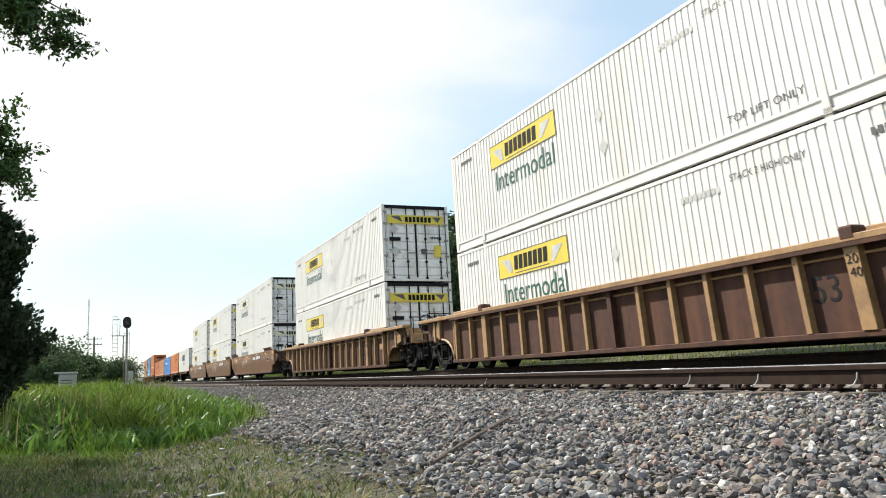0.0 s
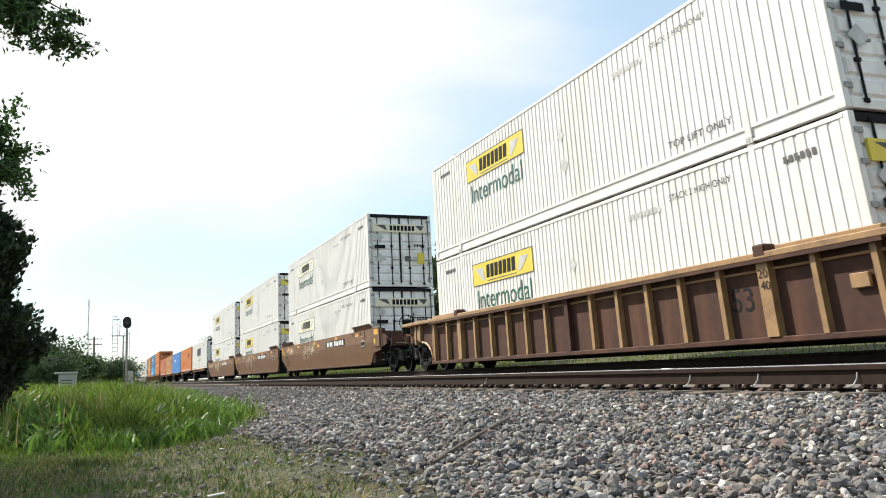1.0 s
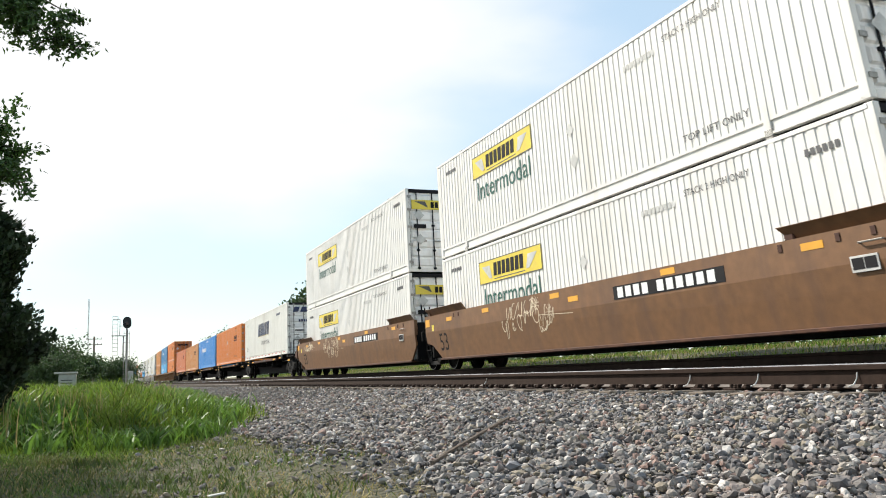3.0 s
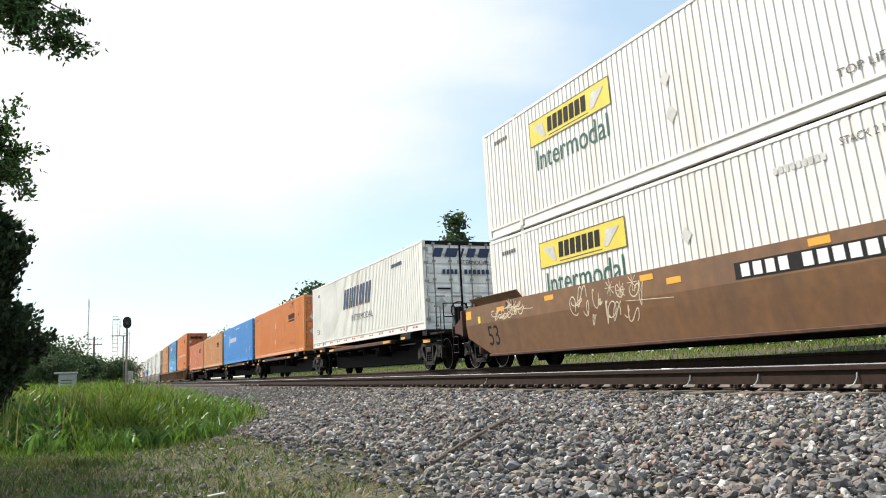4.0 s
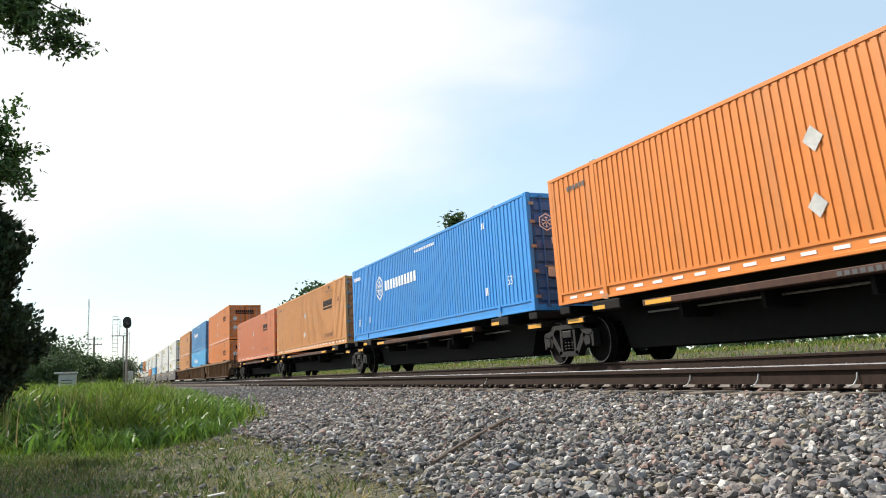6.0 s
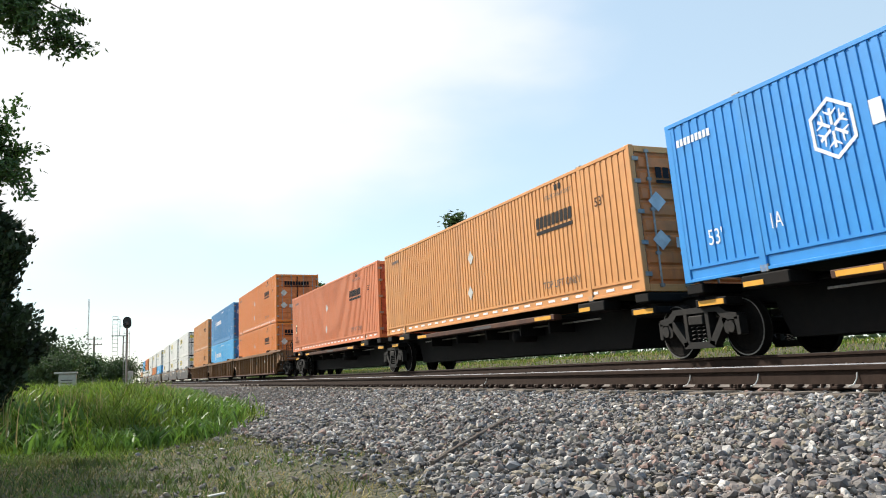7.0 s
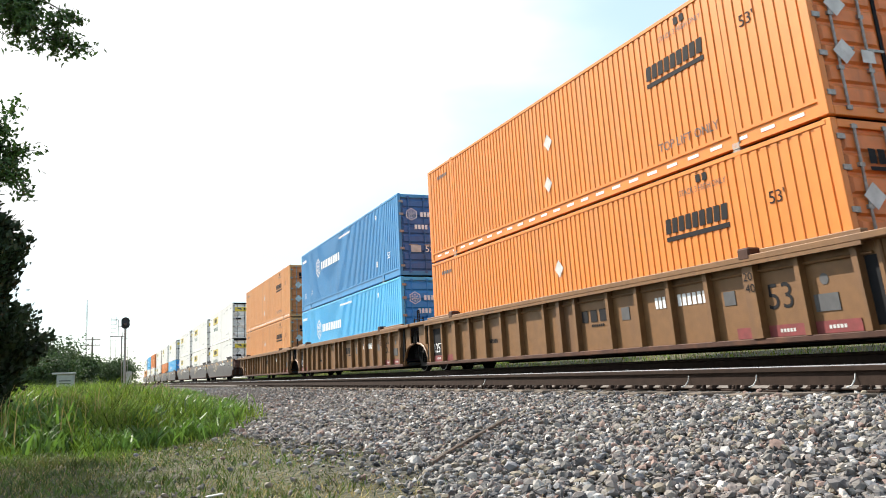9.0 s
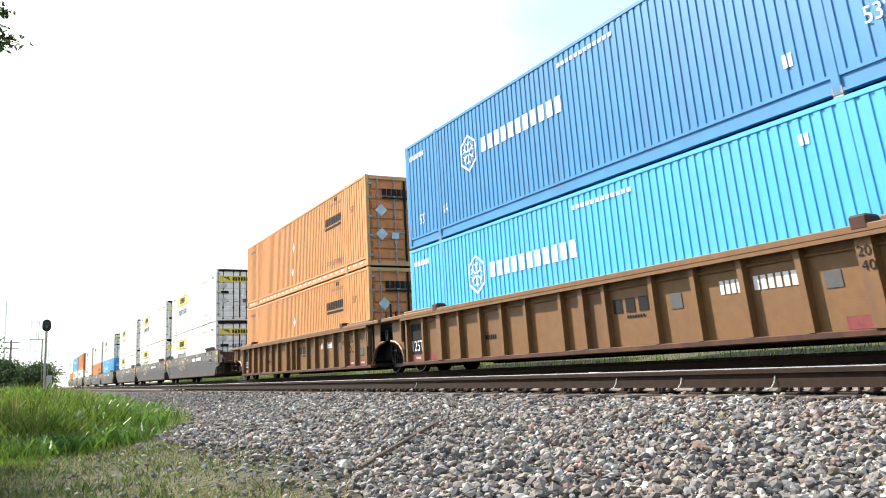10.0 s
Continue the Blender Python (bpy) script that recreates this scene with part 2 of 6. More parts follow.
M = {
    "white": material("white_paint", (0.755, 0.74, 0.705), 0.42, grain=3, vary=0.05, stain=(0.45, 0.40, 0.33), stain_scale=1.3, stain_amount=0.4, bump=0.04, streak=True),
    "white_door": material("dirty_white_doors", (0.86, 0.85, 0.83), 0.5, grain=4, vary=0.08, stain=(0.40, 0.32, 0.24), stain_scale=1.6, stain_amount=0.55, bump=0.06, streak=True),
    "cream": material("cream_paint", (0.76, 0.745, 0.69), 0.42, grain=3, vary=0.05, stain=(0.42, 0.36, 0.28), stain_scale=1.2, stain_amount=0.4, bump=0.04, streak=True),
    "orange": material("orange_paint", (0.67, 0.205, 0.028), 0.45, grain=3, vary=0.07, stain=(0.46, 0.19, 0.06), stain_scale=1.5, stain_amount=0.6, bump=0.04, streak=True),
    "amber": material("faded_amber_paint", (0.60, 0.27, 0.088), 0.5, grain=3, vary=0.08, stain=(0.40, 0.19, 0.08), stain_scale=1.5, stain_amount=0.7, bump=0.04, streak=True),
    "red": material("faded_red_orange_paint", (0.62, 0.20, 0.082), 0.5, grain=3, vary=0.07, stain=(0.5, 0.19, 0.1), stain_scale=1.5, stain_amount=0.6, bump=0.04, streak=True),
    # orange and red doors: base darker than the matching walls, plus dark streaks
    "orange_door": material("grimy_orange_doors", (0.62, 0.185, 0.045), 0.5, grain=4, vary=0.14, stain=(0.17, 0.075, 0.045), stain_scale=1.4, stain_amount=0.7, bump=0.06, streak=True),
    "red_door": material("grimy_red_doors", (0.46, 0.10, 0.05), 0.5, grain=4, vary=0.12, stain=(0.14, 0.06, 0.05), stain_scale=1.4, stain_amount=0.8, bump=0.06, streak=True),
    "blue": material("blue_paint", (0.024, 0.255, 0.66), 0.42, grain=3, vary=0.06, stain=(0.07, 0.22, 0.42), stain_scale=1.0, stain_amount=0.35, bump=0.04, streak=True),
    "sky_blue": material("light_blue_paint", (0.07, 0.42, 0.74), 0.42, grain=3, vary=0.06, stain=(0.12, 0.33, 0.5), stain_scale=1.0, stain_amount=0.35, bump=0.04, streak=True),
    "deep_blue": material("deep_blue_paint", (0.04, 0.23, 0.48), 0.45, grain=3, vary=0.07, stain=(0.06, 0.15, 0.28), stain_scale=1.0, stain_amount=0.4, bump=0.04, streak=True),
    # blue doors: base about half as bright as the blue walls
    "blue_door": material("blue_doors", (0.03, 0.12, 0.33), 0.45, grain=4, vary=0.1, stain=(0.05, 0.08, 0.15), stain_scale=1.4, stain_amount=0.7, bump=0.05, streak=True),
    "steel": material("worn_steel", (0.30, 0.29, 0.27), 0.5, 0.6, grain=20, vary=0.2, stain=RUST, stain_scale=4, bump=0.1),
    "dark_gap": material("black_grime", (0.02, 0.019, 0.018), 0.8, grain=10, vary=0.3, stain=(0.06, 0.045, 0.035), stain_scale=2, bump=0.2),
    "brown": material("brown_car_paint", (0.165, 0.078, 0.030), 0.55, grain=5, vary=0.16, stain=(0.10, 0.052, 0.03), stain_scale=1.7, stain_amount=0.75, bump=0.08, streak=True),
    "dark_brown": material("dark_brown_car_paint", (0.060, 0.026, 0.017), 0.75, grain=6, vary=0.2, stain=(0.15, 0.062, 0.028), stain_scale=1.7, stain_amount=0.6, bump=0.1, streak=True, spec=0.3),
    "gold": material("golden_tan_car_paint", (0.17, 0.080, 0.025), 0.55, grain=6, vary=0.12, stain=(0.11, 0.055, 0.03), stain_scale=1.2, stain_amount=0.75, bump=0.1, streak=True),
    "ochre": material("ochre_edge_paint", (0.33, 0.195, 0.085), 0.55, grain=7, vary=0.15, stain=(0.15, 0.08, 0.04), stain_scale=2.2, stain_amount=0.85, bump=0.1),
    "grey": material("grey_car_paint", (0.12, 0.115, 0.115), 0.55, grain=5, vary=0.12, stain=(0.06, 0.055, 0.05), stain_scale=1, stain_amount=0.6, bump=0.08, streak=True),
    "black_frame": material("black_underframe", (0.006, 0.0055, 0.0055), 0.85, grain=9, vary=0.25, stain=(0.013, 0.009, 0.007), stain_scale=2.2, stain_amount=0.7, bump=0.15, spec=0.2),
    "cast": material("grimy_cast_steel", (0.008, 0.0075, 0.007), 0.7, 0.0, grain=14, vary=0.25, stain=(0.03, 0.022, 0.016), stain_scale=5, stain_amount=0.6, bump=0.2, spec=0.3),
    "wheel": material("wheel_steel", (0.008, 0.007, 0.0065), 0.9, 0.0, grain=16, vary=0.25, stain=(0.018, 0.012, 0.009), stain_scale=5, bump=0.12, spec=0.1),
    "tread": material("polished_tread", (0.16, 0.155, 0.15), 0.45, 0.7, grain=20, vary=0.1, bump=0.03),
    "yellow": material("yellow_marking", (0.72, 0.57, 0.06), 0.5, grain=6, vary=0.08, stain=(0.4, 0.3, 0.1), stain_scale=3, bump=0.03),
    "patch": material("orange_yellow_reflector", (0.74, 0.36, 0.03), 0.45, grain=6, vary=0.1, stain=(0.45, 0.22, 0.06), stain_scale=3, bump=0.03),
    # rail foot: dusty tone, paler than the rail to paint its lit top
    "lit_foot": material("lit_dusty_rail_foot", (0.17, 0.15, 0.135), 0.9, grain=14, vary=0.35, stain=(0.06, 0.045, 0.035), stain_scale=3.5, stain_amount=0.8, bump=0.3),
    "faded_yellow": material("faded_yellow_marking", (0.78, 0.74, 0.56), 0.5, grain=6, vary=0.08, stain=(0.6, 0.56, 0.45), stain_scale=3, bump=0.03),
    "black": material("black_marking", (0.011, 0.011, 0.013), 0.75, grain=8, vary=0.2, bump=0.02, spec=0.2),
    "navy": material("navy_marking", (0.012, 0.025, 0.085), 0.5, grain=8, vary=0.1, bump=0.02),
    "green": material("green_marking", (0.006, 0.085, 0.062), 0.5, grain=8, vary=0.1, bump=0.02),
    "white_mark": material("white_marking", (0.75, 0.76, 0.76), 0.5, grain=8, vary=0.06, bump=0.02),
    "grey_mark": material("grey_marking", (0.075, 0.075, 0.078), 0.55, grain=8, vary=0.15, bump=0.02),
    "pale_mark": material("pale_grey_placard", (0.52, 0.52, 0.50), 0.5, grain=5, vary=0.15, stain=(0.3, 0.28, 0.25), stain_scale=6, bump=0.02),
    "red_mark": material("red_reflector", (0.52, 0.03, 0.025), 0.4, grain=8, vary=0.1, bump=0.02),
    "maroon": material("maroon_patch", (0.19, 0.035, 0.035), 0.5, grain=8, vary=0.2, bump=0.02),
    "weed": material("broad_weed_leaf", (0.10, 0.19, 0.03), 0.55, grain=3, vary=0.3, bump=0.0, island=0.45, translucent=0.35),
    "graffiti": material("pale_spray_paint", (0.62, 0.52, 0.38), 0.7, grain=12, vary=0.15, bump=0.02),
    "rail_side": material("rusty_rail", (0.032, 0.020, 0.015), 0.85, 0.0, grain=9, vary=0.2, stain=(0.02, 0.014, 0.011), stain_scale=2.5, bump=0.15, spec=0.15),
    "rail_top": material("polished_rail", (0.55, 0.55, 0.56), 0.22, 0.95, grain=14, vary=0.08, bump=0.02),
    "tie": material("weathered_wood_tie", (0.105, 0.082, 0.062), 0.85, grain=7, vary=0.25, stain=(0.19, 0.16, 0.13), stain_scale=5, bump=0.4, objects=0.25),
    "stone": material("crushed_granite", (0.335, 0.312, 0.292), 0.85, grain=22, vary=0.22, stain=(0.33, 0.25, 0.2), stain_scale=1.6, stain_amount=0.25, bump=0.3, fine=40, island=0.2, palette=STONES),
    "stone_piece": material("crushed_granite_piece", (0.35, 0.325, 0.30), 0.85, grain=22, vary=0.25, stain=(0.36, 0.26, 0.2), stain_scale=3, bump=0.3, fine=40, objects=0.2, palette=STONES),
    "grass": material("green_grass_blade", (0.115, 0.19, 0.022), 0.7, grain=2, vary=0.35, stain=(0.26, 0.29, 0.045), stain_scale=0.9, stain_amount=0.7, bump=0.0, island=0.8, translucent=0.32, spec=0.25),
    "lawn": material("trodden_grass_blade", (0.075, 0.125, 0.020), 0.6, grain=2, vary=0.35, stain=(0.19, 0.17, 0.06), stain_scale=1.4, stain_amount=0.7, bump=0.0, island=0.6, translucent=0.25),
    "straw": material("dry_grass_blade", (0.36, 0.29, 0.12), 0.7, grain=3, vary=0.3, bump=0.0, island=0.3, translucent=0.25),
    "leaf": material("green_leaf", (0.052, 0.105, 0.022), 0.5, grain=2, vary=0.3, bump=0.0, island=0.4, translucent=0.25),
    "far_leaf": material("distant_green_leaf", (0.050, 0.090, 0.026), 0.6, grain=0.6, vary=0.3, bump=0.0, island=0.4, translucent=0.2),
    "conifer": material("dark_juniper_foliage", (0.022, 0.042, 0.014), 0.7, grain=3, vary=0.35, bump=0.0, island=0.4, translucent=0.1),
    "bark": material("grey_brown_bark", (0.11, 0.085, 0.065), 0.9, grain=6, vary=0.3, bump=0.5, fine=25),
    "pole_wood": material("weathered_pole_wood", (0.20, 0.165, 0.135), 0.85, grain=5, vary=0.2, bump=0.3, streak=True),
    "aluminium": material("painted_metal_cabinet", (0.40, 0.40, 0.37), 0.5, 0.3, grain=5, vary=0.1, stain=(0.3, 0.24, 0.18), stain_scale=2, bump=0.04),
    "signal_black": material("matt_black_signal_paint", (0.015, 0.015, 0.016), 0.6, grain=6, vary=0.2, bump=0.03),
    "mast": material("galvanised_mast", (0.33, 0.31, 0.29), 0.5, 0.5, grain=6, vary=0.15, stain=RUST, stain_scale=3, bump=0.05),
    "lens": material("dark_signal_lens", (0.05, 0.012, 0.01), 0.15, grain=6, vary=0.1, bump=0.0),
}


def ground_material():
    m = bpy.data.materials.new("shaded_gravel_earth_and_grass")
    m.use_nodes = True
    n, lk = m.node_tree.nodes, m.node_tree.links
    b = n["Principled BSDF"]; b.inputs["Roughness"].default_value = 0.95
    tc = n.new("ShaderNodeTexCoord"); sp = n.new("ShaderNodeSeparateXYZ"); lk.new(tc.outputs["Object"], sp.inputs[0])
    v = n.new("ShaderNodeTexVoronoi"); v.inputs["Scale"].default_value = 17
    lk.new(tc.outputs["Object"], v.inputs[0])
    # gravel cells are near black: the shade between loose stones is painted in
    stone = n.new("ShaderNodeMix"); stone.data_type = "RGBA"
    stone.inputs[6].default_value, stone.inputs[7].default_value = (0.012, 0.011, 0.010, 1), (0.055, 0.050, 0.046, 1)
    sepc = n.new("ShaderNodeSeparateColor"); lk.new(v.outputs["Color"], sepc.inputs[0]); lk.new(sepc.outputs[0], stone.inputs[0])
    nz = n.new("ShaderNodeTexNoise"); nz.inputs["Scale"].default_value = 0.9; nz.inputs["Detail"].default_value = 8
    lk.new(tc.outputs["Object"], nz.inputs[0])
    soil = n.new("ShaderNodeMix"); soil.data_type = "RGBA"
    soil.inputs[6].default_value, soil.inputs[7].default_value = (0.035, 0.045, 0.014, 1), (0.085, 0.072, 0.038, 1)
    lk.new(nz.outputs["Fac"], soil.inputs[0])
    # gravel lies between the toe of the near bank and the far edge of the second track
    wob = n.new("ShaderNodeMath"); wob.operation = "MULTIPLY_ADD"; wob.inputs[1].default_value = 1.2
    lk.new(nz.outputs["Fac"], wob.inputs[0]); lk.new(sp.outputs["Y"], wob.inputs[2])
    lo = n.new("ShaderNodeMapRange"); lo.inputs["From Min"].default_value, lo.inputs["From Max"].default_value = 1.6, 2.3
    hi = n.new("ShaderNodeMapRange"); hi.inputs["From Min"].default_value, hi.inputs["From Max"].default_value = 14.4, 13.6
    lk.new(wob.outputs[0], lo.inputs["Value"]); lk.new(wob.outputs[0], hi.inputs["Value"])
    mu = n.new("ShaderNodeMath"); mu.operation = "MULTIPLY"; lk.new(lo.outputs[0], mu.inputs[0]); lk.new(hi.outputs[0], mu.inputs[1])
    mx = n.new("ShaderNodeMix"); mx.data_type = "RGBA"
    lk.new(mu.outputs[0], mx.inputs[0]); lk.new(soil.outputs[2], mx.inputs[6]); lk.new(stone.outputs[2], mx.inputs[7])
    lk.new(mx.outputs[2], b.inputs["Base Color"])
    bp = n.new("ShaderNodeBump"); bp.inputs["Strength"].default_value = 0.9; bp.inputs["Distance"].default_value = 0.04
    lk.new(v.outputs["Distance"], bp.inputs["Height"]); lk.new(bp.outputs[0], b.inputs["Normal"])
    return m


M["ground"] = ground_material()

# ================= mesh tools =================


class Shape:
    """Collects vertices and faces of one mesh."""

    def __init__(self):
        self.v, self.f = [], []

    def add(self, verts, faces):
        k = len(self.v)
        self.v += [tuple(p) for p in verts]
        self.f += [tuple(i + k for i in q) for q in faces]
        return self

    def box(self, x0, x1, y0, y1, z0, z1, c=0.0):
        if c <= 0:
            return self.add([(x, y, z) for x in (x0, x1) for y in (y0, y1) for z in (z0, z1)],
                            [(0, 1, 3, 2), (4, 6, 7, 5), (0, 4, 5, 1), (2, 3, 7, 6), (0, 2, 6, 4), (1, 5, 7, 3)])
        bm = bmesh.new()
        bmesh.ops.create_cube(bm, size=1.0)
        for p in bm.verts:
            p.co = Vector(((x0 + x1) / 2 + p.co.x * (x1 - x0), (y0 + y1) / 2 + p.co.y * (y1 - y0), (z0 + z1) / 2 + p.co.z * (z1 - z0)))
        bmesh.ops.bevel(bm, geom=bm.edges[:], offset=c, segments=1, affect="EDGES")
        bm.verts.index_update()
        self.add([p.co for p in bm.verts], [[p.index for p in q.verts] for q in bm.faces])
        bm.free()
        return self

    def prism(self, outline, a, b, axis="y"):
        """An outline in the plane across axis, carried from a to b along it."""
        def at(p, k):
            return {"y": (p[0], k, p[1]), "x": (k, p[0], p[1]), "z": (p[0], p[1], k)}[axis]
        n = len(outline)
        return self.add([at(p, a) for p in outline] + [at(p, b) for p in outline],
                        [tuple(range(n)), tuple(reversed(range(n, 2 * n)))] + [(i, (i + 1) % n, n + (i + 1) % n, n + i) for i in range(n)])

    def tube(self, p, q, r, r2=None, n=8):
        p, q = Vector(p), Vector(q)
        r2 = r if r2 is None else r2
        d = (q - p).normalized()
        s = d.orthogonal().normalized(); t = d.cross(s)
        ring = [(math.cos(2 * math.pi * i / n), math.sin(2 * math.pi * i / n)) for i in range(n)]
        return self.add([p + (s * c + t * e) * r for c, e in ring] + [q + (s * c + t * e) * r2 for c, e in ring],
                        [(i, (i + 1) % n, n + (i + 1) % n, n + i) for i in range(n)] + [tuple(reversed(range(n))), tuple(range(n, 2 * n))])

    def path(self, points, r, n=6):
        for p, q in zip(points, points[1:]):
            self.tube(p, q, r, n=n)
        return self

    def lathe(self, profile, n=32, centre=(0, 0, 0)):
        """A profile of (y, radius) turned round the y axis."""
        cx, cy, cz = centre
        k = len(profile)
        vs = [(cx + r * math.cos(2 * math.pi * i / n), cy + y, cz + r * math.sin(2 * math.pi * i / n)) for i in range(n) for y, r in profile]
        return self.add(vs, [(i * k + j, i * k + j + 1, ((i + 1) % n) * k + j + 1, ((i + 1) % n) * k + j) for i in range(n) for j in range(k - 1)])

    def mesh(self, name, mat, smooth=False):
        me = bpy.data.meshes.new(name)
        me.from_pydata(self.v, [], self.f)
        me.materials.append(mat)
        bm = bmesh.new(); bm.from_mesh(me)
        bmesh.ops.recalc_face_normals(bm, faces=bm.faces[:])
        bm.to_mesh(me); bm.free()
        if smooth:
            me.polygons.foreach_set("use_smooth", [True] * len(me.polygons))
        return me


def part(name, shape, mat, parent, label="", smooth=False):
    """One mesh object under a thing or a part."""
    me = shape if isinstance(shape, bpy.types.Mesh) else shape.mesh(name, mat, smooth)
    ob = new(name, me)
    ob.parent = parent
    return tagged(ob, label=label)


def thing(name, label, category, group="", kind="", m=None, shape=None, mat=None, smooth=False):
    ob = new(name, shape.mesh(name, mat, smooth) if shape else None)
    if m is not None:
        ob.matrix_basis = m
    return tagged(ob, label, category, group, kind)


def bulk(name, verts, faces, mat, sides):
    """A large mesh from arrays: verts (n, 3), faces (m, sides)."""
    me = bpy.data.meshes.new(name)
    me.vertices.add(len(verts)); me.vertices.foreach_set("co", np.asarray(verts, np.float32).ravel())
    me.loops.add(len(faces) * sides); me.loops.foreach_set("vertex_index", np.asarray(faces, np.int32).ravel())
    me.polygons.add(len(faces))
    me.polygons.foreach_set("loop_start", np.arange(0, len(faces) * sides, sides, dtype=np.int32))
    me.polygons.foreach_set("loop_total", np.full(len(faces), sides, np.int32))
    me.polygons.foreach_set("use_smooth", np.zeros(len(faces), bool))
    me.materials.append(mat)
    me.update(calc_edges=True)
    return me


def lettering(body, height, width, thick=0.003):
    """Words as flat mesh: verts in (u, v), u from 0 to width, v from 0 to height."""
    cu = bpy.data.curves.new("lettering", "FONT")
    cu.body, cu.fill_mode = body, "FRONT"
    cu.resolution_u = 3
    ob = bpy.data.objects.new("lettering", cu)
    scene.collection.objects.link(ob)
    bpy.context.view_layer.update()
    me = bpy.data.meshes.new_from_object(ob.evaluated_get(bpy.context.evaluated_depsgraph_get()))
    vs = np.array([v.co[:] for v in me.vertices]); fs = [tuple(p.vertices) for p in me.polygons]
    bpy.data.objects.remove(ob); bpy.data.curves.remove(cu); bpy.data.meshes.remove(me)
    lo, hi = vs.min(0), vs.max(0)
    u = (vs[:, 0] - lo[0]) / (hi[0] - lo[0]) * width
    v = (vs[:, 1] - lo[1]) / (hi[1] - lo[1]) * height
    return list(zip(u, v)), fs


def side_words(shape, body, x, z, height, width, y):
    """Words on a side that faces -y."""
    uv, fs = lettering(body, height, width)
    return shape.add([(x + a, y, z + b) for a, b in uv], fs)


def end_words(shape, body, y, z, height, width, x):
    """Words on an end that faces +x."""
    uv, fs = lettering(body, height, width)
    return shape.add([(x, y + a, z + b) for a, b in uv], fs)


def bars(shape, x, z, height, width, y, count, slant=0.0, gap=0.3, axis="y"):
    """A row of plain bars in place of writing, on a side (axis y) or an end (axis x)."""
    p = width / count
    for i in range(count):
        a, b = x + i * p, x + i * p + p * (1 - gap)
        q = [(a, z), (b, z), (b + slant, z + height), (a + slant, z + height)]
        if axis == "y":
            shape.add([(u, y, v) for u, v in q], [(0, 1, 2, 3)])
        else:
            shape.add([(y, u, v) for u, v in q], [(0, 1, 2, 3)])
    return shape


def logo_row(c, mat, label, *args):
    """The bars of a logo, each a part of its own."""
    s = bars(Shape(), *args)
    for i in range(0, len(s.v), 4):
        q = Shape().add(s.v[i:i + 4], [(0, 1, 2, 3)])
        part("logo_bar", q, M[mat], c, label)

# ================= ground and tracks =================
RAIL_NEAR, RAIL_TRAIN = 0.626, 0.79      # heights of the two rail tops
TRACK_NEAR, TRACK_TRAIN = 6.235, 10.47   # centre lines, along x


def ground_height(x, y):
    ys = [-400, -8, 0.4, 1.4, 4.2, 5.0, 5.32, 5.42, 7.6, 8.4, 9.0, 12.1, 13.2, 15.5, 24, 60, 400]
    zs = [0.1, 0.0, 0.0, 0.08, 0.335, 0.355, 0.37, 0.425, 0.425, 0.50, 0.575, 0.575, 0.66, 1.02, 1.35, 1.4, 1.4]
    return np.interp(y, ys, zs)


def ground():
    def ramp(a, b, n, k):
        t = np.linspace(0, 1, n)
        return a + (b - a) * t ** k
    ys = np.unique(np.concatenate([-ramp(0.6, 3000, 26, 4), np.linspace(-0.6, 16, 100), ramp(16, 3000, 30, 4)]))
    xs = np.unique(np.concatenate([-ramp(24, 4000, 40, 3), np.linspace(-24, 6, 130), ramp(6, 2500, 22, 4)]))
    X, Y = np.meshgrid(xs, ys, indexing="ij")
    Z = ground_height(X, Y)
    rough = np.array([noise.noise((a * 0.9, b * 0.9, 0.3)) * 0.03 + noise.noise((a * 3.1, b * 3.1, 2.3)) * 0.012 for a, b in zip(X.ravel(), Y.ravel())]).reshape(X.shape)
    flat = (np.abs(Y - TRACK_NEAR) < 1.4) | (np.abs(Y - TRACK_TRAIN) < 1.5)
    Z = Z + np.where(flat, 0, rough)
    n, k = X.shape
    idx = np.arange(n * k).reshape(n, k)
    faces = np.stack([idx[:-1, :-1], idx[1:, :-1], idx[1:, 1:], idx[:-1, 1:]], -1).reshape(-1, 4)
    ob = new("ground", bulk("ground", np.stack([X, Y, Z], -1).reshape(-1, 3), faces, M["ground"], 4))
    return tagged(ob, "grey gravel bank and rough grassy field", "ground", kind="structure")


GROUND = ground()


def rail_mesh(name, mat, crown=False):
    if crown:
        out = [(-0.034, 0.0005), (-0.030, 0.004), (0.030, 0.004), (0.034, 0.0005)]
    else:
        out = [(-0.076, -0.186), (0.076, -0.186), (0.076, -0.176), (0.014, -0.156), (0.010, -0.05), (0.036, -0.038), (0.036, -0.008), (0.030, 0.0),
               (-0.030, 0.0), (-0.036, -0.008), (-0.036, -0.038), (-0.010, -0.05), (-0.014, -0.156), (-0.076, -0.176)]
    return Shape().prism(out, -1500, 160, "x").mesh(name, mat)


